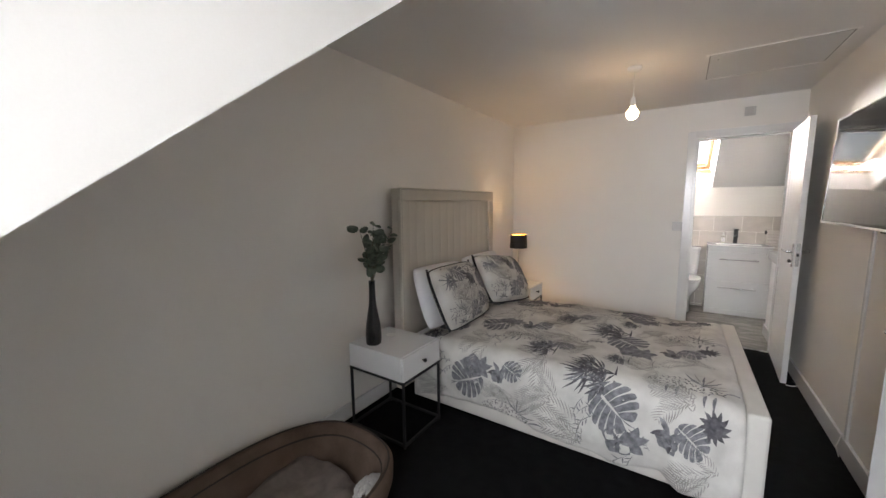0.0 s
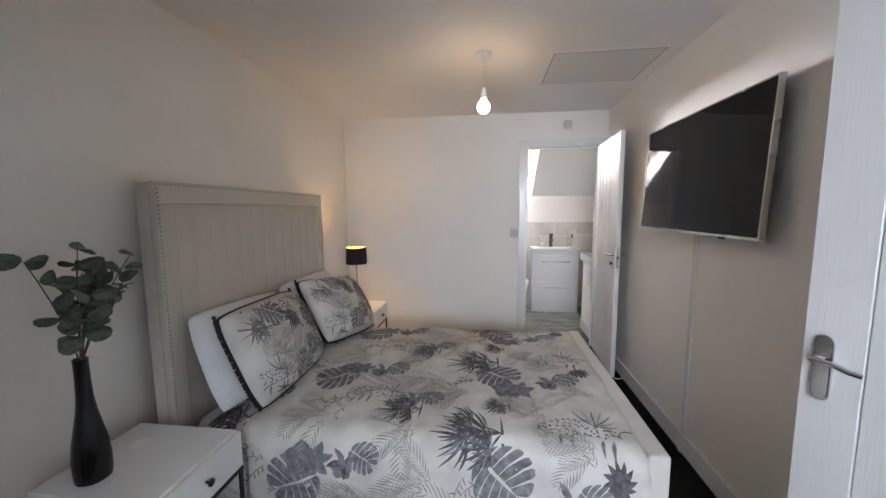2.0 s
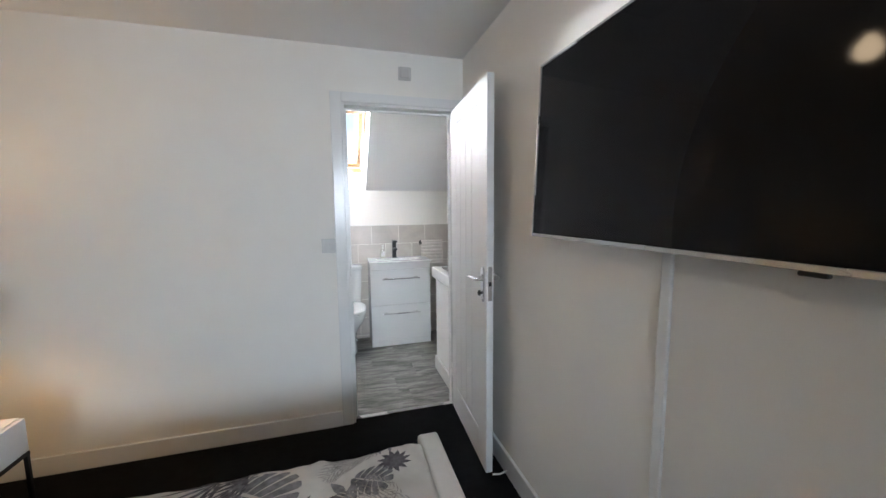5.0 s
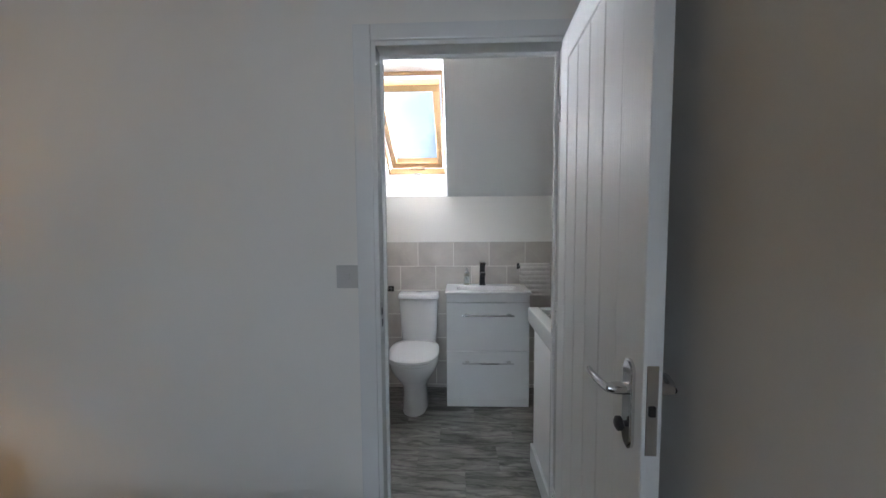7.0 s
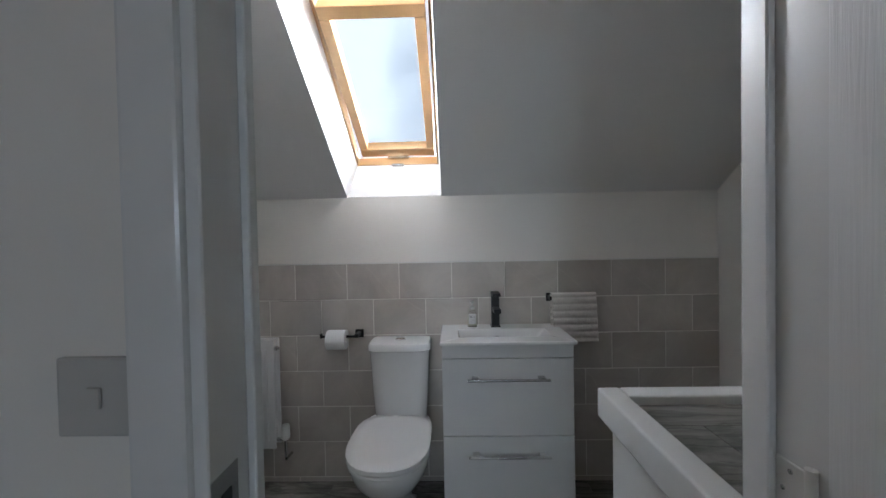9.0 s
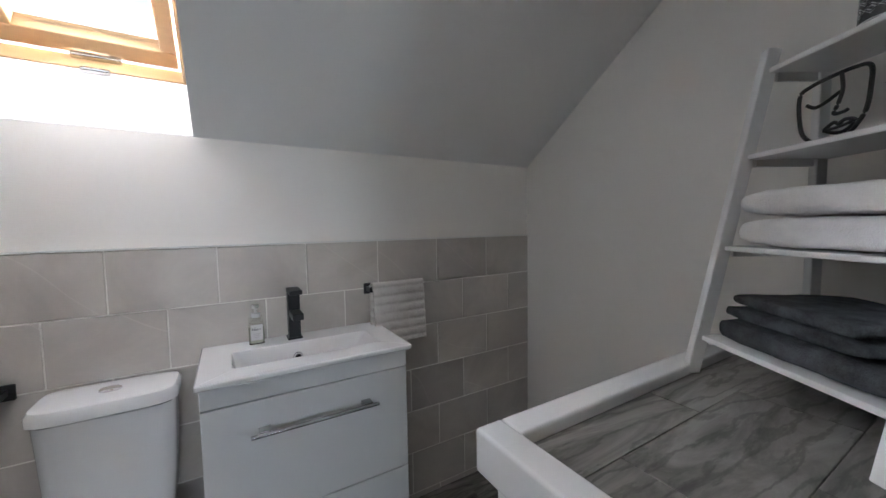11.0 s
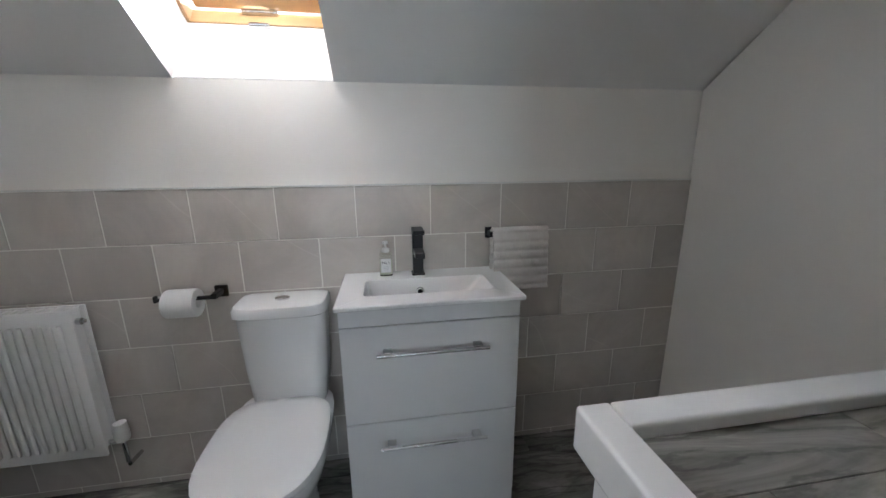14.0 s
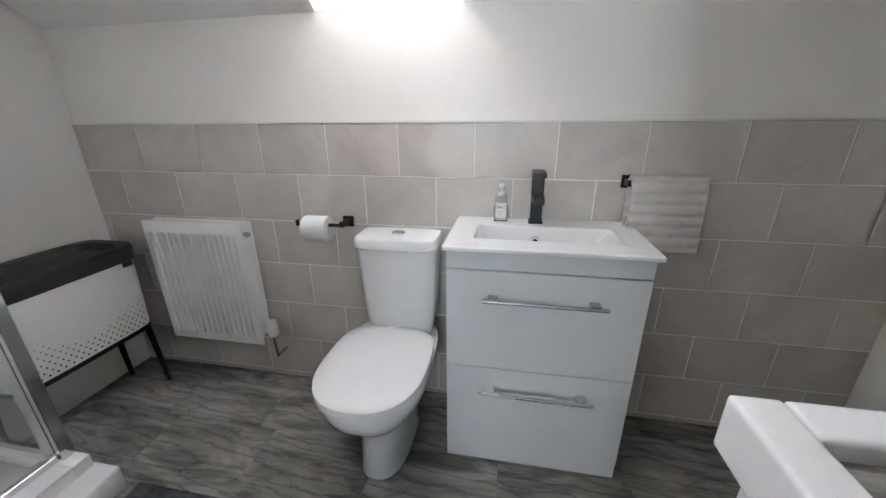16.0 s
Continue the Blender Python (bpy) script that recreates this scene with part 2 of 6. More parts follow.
GLASS = clear("clear_glass", (0.97, 0.99, 0.98))
SOAP = clear("clear_bottle", (0.93, 0.95, 0.90), 0.05, 1.2)

# ---- mesh helpers ----


def box(bm, lo, hi, bevel=0.0, segs=1, turn=None):
    m = Matrix.LocRotScale([(a + b) / 2 for a, b in zip(lo, hi)], None, [abs(b - a) for a, b in zip(lo, hi)])
    made = bmesh.ops.create_cube(bm, size=1.0, matrix=(turn or Matrix()) @ m)["verts"]
    if bevel:
        edges = list({e for v in made for e in v.link_edges})
        bmesh.ops.bevel(bm, geom=edges, offset=bevel, segments=segs, affect="EDGES", profile=0.6)
    return bm


def boxes(*items, bevel=0.0, segs=1):
    bm = bmesh.new()
    for lo, hi in items:
        box(bm, lo, hi, bevel, segs)
    return bm


def prism(outline, axis, a, b):
    """A straight prism over a plane outline; axis 0 takes (y, z) points, 1 takes (x, z), 2 takes (x, y)."""
    bm = bmesh.new()

    def put(p, k):
        p = list(p)
        p.insert(axis, k)
        return bm.verts.new(p)
    lo, hi = [put(p, a) for p in outline], [put(p, b) for p in outline]
    n = len(outline)
    bm.faces.new(lo), bm.faces.new(hi)
    for i in range(n):
        bm.faces.new((lo[i], lo[(i + 1) % n], hi[(i + 1) % n], hi[i]))
    bmesh.ops.recalc_face_normals(bm, faces=bm.faces)
    return bm


def lathe(bm, rows, segs=24, m=None, sx=1.0, sy=1.0):
    """Turned shape from (radius, height) rows."""
    m = m or Matrix()
    rings = []
    for r, z in rows:
        rings.append([bm.verts.new(m @ Vector((sx * r * math.cos(math.tau * i / segs), sy * r * math.sin(math.tau * i / segs), z))) for i in range(segs)])
    for a, b in zip(rings, rings[1:]):
        for i in range(segs):
            bm.faces.new((a[i], a[(i + 1) % segs], b[(i + 1) % segs], b[i]))
    bm.faces.new(list(reversed(rings[0]))), bm.faces.new(rings[-1])
    return bm


def tube(bm, pts, r, segs=8, taper=1.0):
    pts = [Vector(p) for p in pts]
    rings = []
    for i, p in enumerate(pts):
        d = (pts[min(i + 1, len(pts) - 1)] - pts[max(i - 1, 0)]).normalized()
        side = d.cross(Vector((0, 0, 1)) if abs(d.z) < 0.95 else Vector((1, 0, 0))).normalized()
        up = side.cross(d)
        k = r * (1 + (taper - 1) * i / max(1, len(pts) - 1))
        rings.append([bm.verts.new(p + k * (math.cos(math.tau * j / segs) * side + math.sin(math.tau * j / segs) * up)) for j in range(segs)])
    for a, b in zip(rings, rings[1:]):
        for j in range(segs):
            bm.faces.new((a[j], a[(j + 1) % segs], b[(j + 1) % segs], b[j]))
    bm.faces.new(list(reversed(rings[0]))), bm.faces.new(rings[-1])
    return bm


def sheet(bm, fn, nu, nv):
    """A grid of faces over fn(u, v), u and v from 0 to 1."""
    g = [[bm.verts.new(fn(i / nu, j / nv)) for j in range(nv + 1)] for i in range(nu + 1)]
    for i in range(nu):
        for j in range(nv):
            bm.faces.new((g[i][j], g[i + 1][j], g[i + 1][j + 1], g[i][j + 1]))
    return bm


def mesh_of(name, bm, materials, smooth=False):
    me = bpy.data.meshes.new(name)
    bmesh.ops.recalc_face_normals(bm, faces=bm.faces)
    bm.to_mesh(me)
    bm.free()
    for m in materials if isinstance(materials, (list, tuple)) else [materials]:
        me.materials.append(m)
    if smooth:
        me.polygons.foreach_set("use_smooth", [True] * len(me.polygons))
        if smooth != "all":
            me.set_sharp_from_angle(angle=radians(40))
    return me


def part(name, bm, material, parent, label="", smooth=False):
    ob = new(name, mesh_of(name, bm, material, smooth))
    ob.parent = parent
    if label:
        tagged(ob, label)
    return ob


def thing(name, label, category, m=None, group=""):
    ob = new(name)
    ob.empty_display_size = 0.05
    ob.matrix_world = m or Matrix()
    return tagged(ob, label, category, group)


def single(name, bm, material, label, category, m=None, group="", smooth=False):
    ob = new(name, mesh_of(name, bm, material, smooth))
    ob.matrix_world = m or Matrix()
    return tagged(ob, label, category, group)


def setting(name, bm, material, label="", smooth=False):
    ob = new(name, mesh_of(name, bm, material, smooth))
    return tagged(ob, label, "", "", "structure")


# ---- plan ----
XW, XE = -1.772, 0.82            # bedroom side walls
YN = 4.45                        # bedroom face of the wall with the bathroom door
YB = 4.55                        # its bathroom face
YS = -0.72                       # dormer window wall
CZ = 2.31                        # ceiling
DX0, DX1, DZ = 0.059, 0.772, 2.005   # bathroom door opening
BW, BE, BN = -1.41, 1.782, 6.035     # bathroom walls
KZ = 1.568                       # knee wall height
PITCH = 0.727                    # rise of the bathroom roof slope
BCY = BN - (CZ - KZ) / PITCH     # where it meets the flat ceiling
ROOF = 0.766                     # rise of the bedroom roof slope
CHEEK = -0.52                    # dormer cheek
T = 0.12


def roof_z(y):
    return 1.338 + ROOF * (y - 0.17)


ROOF_Y = 0.17 + (CZ - 1.338) / ROOF

# bedroom shell
setting("floor", boxes(((XW - T, YS - 0.2, -0.1), (XE + 1.2, 4.5, 0.0))), CARPET, "black short-pile carpet")
setting("wall_west", boxes(((XW - T, YS - 0.3, 0), (XW, YN, CZ + 0.1))), PAINT, "plain warm white painted wall")
E0, E1, EH = 1.20, 1.985, 2.0
setting("wall_east", boxes(((XE, YS - 0.2, 0), (XE + T, E0, CZ + 0.1)), ((XE, E1, 0), (XE + T, YN, CZ + 0.1)), ((XE, E0, EH), (XE + T, E1, CZ + 0.1))), PAINT, "plain warm white painted wall")
setting("wall_north", boxes(((BW - T, YN, 0), (DX0, YB, 2.75)), ((DX1, YN, 0), (BE + T, YB, 2.75)), ((DX0, YN, DZ), (DX1, YB, 2.75)), ((XW - T, YN, 0), (BW - T, YB, CZ + 0.1))), PAINT, "plain warm white painted wall")
setting("ceiling", boxes(((XW - T, ROOF_Y, CZ), (XE + T, YN, CZ + 0.08)), ((CHEEK, YS - 0.2, CZ), (XE + T, ROOF_Y, CZ + 0.08))), CEIL, "white painted ceiling")
y0 = 0.17 + (0.55 - 1.338) / ROOF
setting("ceiling_slope", prism([(y0 - 0.2, roof_z(y0 - 0.2)), (ROOF_Y, CZ), (ROOF_Y, CZ + 0.15), (y0 - 0.2, roof_z(y0 - 0.2) + 0.15)], 0, XW - T, CHEEK - 0.05), CEIL, "sloping white ceiling under the roof")
setting("wall_knee", boxes(((XW - T, y0 - 0.12, 0), (CHEEK, y0, 0.62))), PAINT, "low white knee wall")
setting("wall_cheek", prism([(YS - 0.1, roof_z(YS - 0.1)), (ROOF_Y, CZ), (YS - 0.1, CZ)], 0, CHEEK - 0.05, CHEEK), PAINT, "bright white triangular dormer cheek")
setting("wall_cheek_lower", boxes(((CHEEK - 0.05, YS - 0.1, 0), (CHEEK, y0, roof_z(YS) + 0.05))), PAINT, "white dormer side wall")
WX0, WX1, WZ0, WZ1 = -0.42, 0.72, 1.02, 2.08
setting("wall_south", boxes(((CHEEK, YS - 0.1, 0), (WX0, YS, CZ)), ((WX1, YS - 0.1, 0), (XE, YS, CZ)), ((WX0, YS - 0.1, 0), (WX1, YS, WZ0)), ((WX0, YS - 0.1, WZ1), (WX1, YS, CZ))), PAINT, "white dormer window wall")
# landing beyond the entry door
setting("wall_landing", boxes(((XE + 1.1, E0 - 0.4, 0), (XE + 1.2, E1 + 0.5, CZ)), ((XE + T, E0 - 0.5, 0), (XE + 1.2, E0 - 0.4, CZ)), ((XE + T, E1 + 0.4, 0), (XE + 1.2, E1 + 0.5, CZ)), ((XE + T, E0 - 0.5, CZ), (XE + 1.2, E1 + 0.5, CZ + 0.1))), PAINT, "plain landing walls")

# bathroom shell
setting("floor_bathroom", boxes(((BW - T, 4.5, -0.1), (BE + T, BN + 0.1, -0.003))), VINYL_BASE, "dark grey vinyl floor")
setting("wall_bathroom_west", prism([(YB, 0), (BN, 0), (BN, KZ), (BCY, CZ), (YB, CZ)], 0, BW - T, BW), PAINT, "cream painted wall")
setting("wall_bathroom_east", prism([(YB, 0), (BN, 0), (BN, KZ), (BCY, CZ), (YB, CZ)], 0, BE, BE + T), PAINT, "cream painted wall")
setting("wall_bathroom_north", boxes(((BW - T, BN, 0), (BE + T, BN + 0.10, KZ))), PAINT, "cream painted knee wall above tiles")
setting("ceiling_bathroom", boxes(((BW - T, YB, CZ), (BE + T, BCY, CZ + 0.1))), CEIL, "white painted ceiling")
# sloping ceiling with the roof window's opening
SX0, SX1 = -0.216, 0.300
SY0, SY1 = 5.12, BN
FX0, FX1 = -0.176, 0.288


def slope_strip(bm, x0, x1, ya, yb):
    za, zb = KZ + (BN - ya) * PITCH, KZ + (BN - yb) * PITCH
    q = prism([(ya, za), (yb, zb), (yb + 0.12, zb + 0.165), (ya + 0.12, za + 0.165)], 0, x0, x1)
    me = bpy.data.meshes.new("tmp")
    q.to_mesh(me)
    bm.from_mesh(me)
    bpy.data.meshes.remove(me)
    q.free()


bm = bmesh.new()
slope_strip(bm, BW - T, SX0, BCY, BN)
slope_strip(bm, SX1, BE + T, BCY, BN)
slope_strip(bm, SX0, SX1, BCY, SY0)
setting("ceiling_bathroom_slope", bm, CEIL, "sloping white ceiling under the roof")
zt = KZ + (BN - SY0) * PITCH
# reveal of the roof window: lower, upper and two side linings
FB, FT = (6.112, 1.758), (5.396, 2.285)
bm = bmesh.new()


def quad_slab(bm, pts, off):
    pts = [Vector(p) for p in pts]
    a, b = [bm.verts.new(p) for p in pts], [bm.verts.new(p + Vector(off)) for p in pts]
    bm.faces.new(a), bm.faces.new(b)
    for i in range(4):
        bm.faces.new((a[i], a[(i + 1) % 4], b[(i + 1) % 4], b[i]))


ly, lz, uy, uz = BN + 0.0025, KZ + 0.0035, SY0 + 0.0025, zt + 0.0035
quad_slab(bm, [(SX0, ly, lz), (SX1, ly, lz), (FX1, *FB), (FX0, *FB)], (0, 0.05, -0.02))
quad_slab(bm, [(SX0, uy, uz), (SX1, uy, uz), (FX1, *FT), (FX0, *FT)], (0, -0.02, 0.05))
quad_slab(bm, [(SX0, ly, lz), (SX0, uy, uz), (FX0, *FT), (FX0, *FB)], (-0.05, 0, 0))
quad_slab(bm, [(SX1, ly, lz), (SX1, uy, uz), (FX1, *FT), (FX1, *FB)], (0.05, 0, 0))
setting("trim_roof_window_reveal", bm, CEIL, "white plastered roof window reveal")

# ---- openings ----


# roof window, local frame: x along, y up the slope, z out of the roof
fy, fz = FT[0] - FB[0], FT[1] - FB[1]
LEN = math.hypot(fy, fz)
up_dir = Vector((0, fy / LEN, fz / LEN))
out_dir = Vector((1, 0, 0)).cross(up_dir)
out_dir = -out_dir
m = Matrix.Translation((FX1, *FB)) @ Matrix(((-1, up_dir.x, out_dir.x, 0), (0, up_dir.y, out_dir.y, 0), (0, up_dir.z, out_dir.z, 0), (0, 0, 0, 1)))
WID = FX1 - FX0
roofwin = tagged(thing("window_1", "pine-framed roof window pivoted ajar", "window", m), kind="structure")
part("window_frame", boxes(((-0.03, -0.03, 0), (WID + 0.03, 0.006, 0.06)), ((-0.03, LEN - 0.03, 0), (WID + 0.03, LEN + 0.03, 0.06)), ((-0.03, 0.006, 0), (0.012, LEN - 0.03, 0.06)), ((WID - 0.012, 0.006, 0), (WID + 0.03, LEN - 0.03, 0.06)), bevel=0.004, segs=2), PINE, roofwin, "varnished pine outer frame")
sash = new("sash")
sash.parent = roofwin
sash.matrix_basis = pose(WID / 2, LEN * 0.468, 0.045, -6.5, 0, 0)
hw, hl = WID / 2 - 0.022, LEN / 2 - 0.040
part("sash_frame", boxes(((-hw, -hl, -0.03), (hw, -hl + 0.06, 0.03)), ((-hw, hl - 0.05, -0.03), (hw, hl, 0.03)), ((-hw, -hl + 0.06, -0.03), (-hw + 0.045, hl - 0.05, 0.03)), ((hw - 0.045, -hl + 0.06, -0.03), (hw, hl - 0.05, 0.03)), bevel=0.005, segs=2), PINE, sash)
pane = part("pane", boxes(((-hw + 0.044, -hl + 0.058, 0.0), (hw - 0.044, hl - 0.048, 0.006))), GLASS, sash, "clear glass pane")
pane.visible_shadow = False
part("sash_handle", boxes(((-0.06, -hl - 0.006, -0.05), (0.06, -hl + 0.014, -0.034)), ((-0.05, -hl - 0.004, -0.036), (-0.03, -hl + 0.012, -0.028)), bevel=0.004, segs=2), SATIN, sash, "grey metal handle")
part("catch", boxes(((WID / 2 - 0.035, -0.012, -0.012), (WID / 2 + 0.035, 0.012, 0.002)), bevel=0.004, segs=2), SATIN, roofwin, "grey metal catch")

# dormer window behind the walk
dormer = tagged(thing("window_2", "white framed dormer window", "window"), kind="structure")
part("window_frame", boxes(((WX0, YS - 0.08, WZ0), (WX1, YS - 0.02, WZ0 + 0.06)), ((WX0, YS - 0.08, WZ1 - 0.06), (WX1, YS - 0.02, WZ1)), ((WX0, YS - 0.08, WZ0 + 0.06), (WX0 + 0.06, YS - 0.02, WZ1 - 0.06)), ((WX1 - 0.06, YS - 0.08, WZ0 + 0.06), (WX1, YS - 0.02, WZ1 - 0.06)), (((WX0 + WX1) / 2 - 0.035, YS - 0.08, WZ0 + 0.06), ((WX0 + WX1) / 2 + 0.035, YS - 0.02, WZ1 - 0.06))), PLASTIC, dormer)
pane = part("pane", boxes(((WX0 + 0.06, YS - 0.055, WZ0 + 0.06), (WX1 - 0.06, YS - 0.05, WZ1 - 0.06))), GLASS, dormer)
pane.visible_shadow = False
part("window_sill", boxes(((WX0 - 0.03, YS, WZ0 - 0.03), (WX1 + 0.03, YS + 0.14, WZ0 - 0.002)), bevel=0.005), GLOSS, dormer)

# door lining and architrave of the bathroom door
setting("trim_door_lining", boxes(((DX0, YN - 0.004, 0), (DX0 + 0.022, YB + 0.004, DZ)), ((DX1 - 0.022, YN - 0.004, 0), (DX1, YB + 0.004, DZ)), ((DX0 + 0.022, YN - 0.004, DZ - 0.022), (DX1 - 0.022, YB + 0.004, DZ)),
                                 ((DX0 + 0.022, YN + 0.068, 0), (DX0 + 0.034, YB - 0.012, DZ - 0.022)), ((DX1 - 0.034, YN + 0.068, 0), (DX1 - 0.022, YB - 0.012, DZ - 0.022)), ((DX0 + 0.034, YN + 0.068, DZ - 0.034), (DX1 - 0.034, YB - 0.012, DZ - 0.022)), bevel=0.002), GLOSS, "white gloss door lining with stop")
keep = thing("strike_plate", "brushed steel strike plate in the white door lining", "strike plate", Matrix.Translation((DX0 + 0.022, YN + 0.022, 0.995)))
part("plate", boxes(((0.0, -0.025, -0.06), (0.0016, 0.024, 0.06)), bevel=0.0006), SATIN, keep)
for dz in (0.022, -0.022):
    part("slot", boxes(((0.0016, -0.008, dz - 0.013), (0.0024, 0.010, dz + 0.013))), BLACK_METAL, keep, "dark bolt slot")
setting("trim_architrave", boxes(((DX0 - 0.058, YN - 0.014, 0), (DX0 + 0.006, YN, DZ + 0.05)), ((DX0 + 0.006, YN - 0.014, DZ - 0.006), (DX1 + 0.05, YN, DZ + 0.05)), bevel=0.005, segs=2), GLOSS, "white gloss architrave")
setting("trim_architrave_bathroom", boxes(((DX0 - 0.058, YB, 0), (DX0 + 0.006, YB + 0.014, DZ + 0.05)), ((DX1 - 0.006, YB, 0.9), (DX1 + 0.05, YB + 0.045, DZ + 0.05)), ((DX0 + 0.006, YB, DZ - 0.006), (DX1 - 0.006, YB + 0.014, DZ + 0.05)), bevel=0.005, segs=2), GLOSS, "white gloss architrave")
setting("trim_threshold", boxes(((DX0 + 0.022, 4.485, 0.0), (DX1 - 0.022, 4.515, 0.006)), bevel=0.002), SATIN, "metal threshold strip")


def lever_handle(parent, side, key=False):
    """Long-plate lever set, local frame: leaf along +y from the latch edge, face normal +x times side."""
    s = side
    root = new("lever_handle")
    root.parent = parent
    ring = [(0.0215 * math.cos(a), 0.0215 * math.sin(a) * 1.05 + math.copysign(0.067, math.sin(a))) for a in (math.tau * (i + 0.5) / 28 for i in range(28))]
    part("plate", prism(ring, 0, 0.0, s * 0.0055), CHROME, root, "rounded chrome back plate")
    part("plate_face", prism([(y * 0.82, z * 0.95) for y, z in ring], 0, s * 0.0055, s * 0.0078), CHROME, root)
    bm = bmesh.new()
    lathe(bm, [(0.012, 0), (0.012, 0.03), (0.009, 0.045)], 16, pose(0, 0, 0.03, 0, 90 * s, 0))
    tube(bm, [(s * 0.042, -0.004, 0.03), (s * 0.05, 0.02, 0.032), (s * 0.055, 0.05, 0.035), (s * 0.052, 0.08, 0.028), (s * 0.046, 0.105, 0.026)], 0.0085, 10, 0.75)
    part("lever", bm, CHROME, root, smooth=True)
    if key:
        bm = bmesh.new()
        lathe(bm, [(0.006, 0), (0.006, 0.012), (0.014, 0.016), (0.014, 0.024), (0.008, 0.028)], 14, pose(0, 0, -0.042, 0, 90 * s, 0))
        part("thumb_turn", bm, BLACK_METAL, root, smooth=True)
    return root


def plank_door(name, label, width, height, m, key, grip):
    """Cottage style leaf: local x is thickness, y runs from the latch edge to the hinges."""
    d = tagged(thing(name, label, "door", m), kind="structure")
    th, st, sh = 0.035, 0.13, 0.09
    bm = boxes(((0, 0, 0), (th, st, height)), ((0, width - sh, 0), (th, width, height)), ((0, st, height - 0.1), (th, width - sh, height)), ((0, st, 0), (th, width - sh, 0.17)), bevel=0.0015)
    part("stile_frame", bm, DOOR, d)
    part("core", boxes(((0.011, st - 0.01, 0.16), (th - 0.011, width - sh + 0.01, height - 0.09))), DOOR, d)
    n = 4
    w = (width - st - sh) / n
    base = None
    for i in range(n):
        if base is None:
            bm = boxes(((0.002, 0.0024, 0.172), (th - 0.002, w - 0.0024, height - 0.102)), bevel=0.003)
            base = mesh_of("board", bm, DOOR)
        b = new("board", base)
        b.parent = d
        b.location = (0, st + i * w, 0)
    part("latch_plate", boxes(((0.007, -0.0015, grip - 0.075), (0.028, 0.004, grip + 0.095)), bevel=0.001), SATIN, d, "brushed steel latch plate")
    part("latch", boxes(((0.011, -0.005, grip + 0.0), (0.024, 0.004, grip + 0.02)), bevel=0.002), BLACK_METAL, d, "dark latch bolt")
    for s, x in ((-1, 0.0), (1, th)):
        h = lever_handle(d, s, key and s < 0)
        h.location = (x, 0.05, grip)
    return d


plank_door("door_1", "open white cottage-style door with chrome levers", 0.672, 1.975, pose(0.703, 3.776, 0.012, 0, 0, -3.0), True, 0.98)
for z in (0.25, 1.0, 1.75):
    h = thing("hinge", "small white-painted steel butt hinge", "hinge", Matrix.Translation((DX1 - 0.022, YN + 0.032, z + 0.008)), "hinges of the bathroom door")
    part("leaf_plate", boxes(((-0.003, -0.004, -0.036), (0.0, 0.036, 0.036)), bevel=0.001), PLASTIC, h)
    bm = bmesh.new()
    lathe(bm, [(0.006, -0.045), (0.006, 0.045)], 12, Matrix.Translation((-0.006, -0.012, 0)))
    part("knuckle", bm, PLASTIC, h, smooth=True)
    for dz in (-0.025, 0.0, 0.025):
        bm = bmesh.new()
        lathe(bm, [(0.0032, 0), (0.0029, 0.001), (0.001, 0.0014)], 10, pose(-0.003, 0.016 + 0.010 * (dz == 0), dz, 0, -90, 0))
        part("screw", bm, SATIN, h)
# the entry door stands ajar into the bedroom
ang = math.degrees(math.atan2(0.805 - 0.59, 1.875 - 1.215))
plank_door("door_2", "white cottage-style entry door standing ajar", 0.70, 1.975, pose(0.578, 1.888, 0.012, 0, 0, 180 + ang) @ pose(-0.035, 0, 0), False, 0.953)
setting("trim_entry_lining", boxes(((XE - 0.004, E0, 0), (XE + T, E0 + 0.02, EH)), ((XE - 0.004, E1 - 0.02, 0), (XE + T, E1, EH)), ((XE - 0.004, E0 + 0.02, EH - 0.02), (XE + T, E1 - 0.02, EH)), bevel=0.002), GLOSS, "white gloss door lining")
setting("trim_entry_architrave", boxes(((XE - 0.014, E0 - 0.055, 0), (XE, E0 + 0.004, EH + 0.05)), ((XE - 0.014, E1 - 0.004, 0), (XE, E1 + 0.055, EH + 0.05)), ((XE - 0.014, E0 + 0.004, EH - 0.004), (XE, E1 - 0.004, EH + 0.05)), bevel=0.004, segs=2), GLOSS, "white gloss architrave")

# skirting
def skirting(name, runs):
    setting(name, boxes(*runs, bevel=0.004, segs=2), GLOSS, "white gloss skirting board")


skirting("baseboard", [((XW, y0, 0), (XW + 0.016, YN, 0.10)), ((XW + 0.016, YN - 0.016, 0), (DX0 - 0.06, YN, 0.10)), ((XE - 0.016, E1 + 0.056, 0), (XE, YN, 0.11)), ((XE - 0.016, YS, 0), (XE, E0 - 0.056, 0.11))])

# ---- bedroom ----
setting("trim_cable_cover", boxes(((XE - 0.012, 2.868, 0.10), (XE, 2.898, 1.30)), bevel=0.004, segs=2), GLOSS, "white cable trunking")
tv = thing("television", "large black flat television in slim silver frame on the wall", "television", pose(XE - 0.064, 2.866, 1.573, 0, 2.3, 0))
part("screen", boxes(((-0.006, -0.538, -0.300), (0.010, 0.538, 0.306)), bevel=0.002), SCREEN, tv)
part("bezel", boxes(((-0.010, -0.546, 0.306), (0.014, 0.546, 0.314)), ((-0.010, -0.546, -0.312), (0.014, 0.546, -0.300)), ((-0.010, -0.546, -0.300), (0.014, -0.538, 0.306)), ((-0.010, 0.538, -0.300), (0.014, 0.546, 0.306)), bevel=0.001), SATIN, tv)
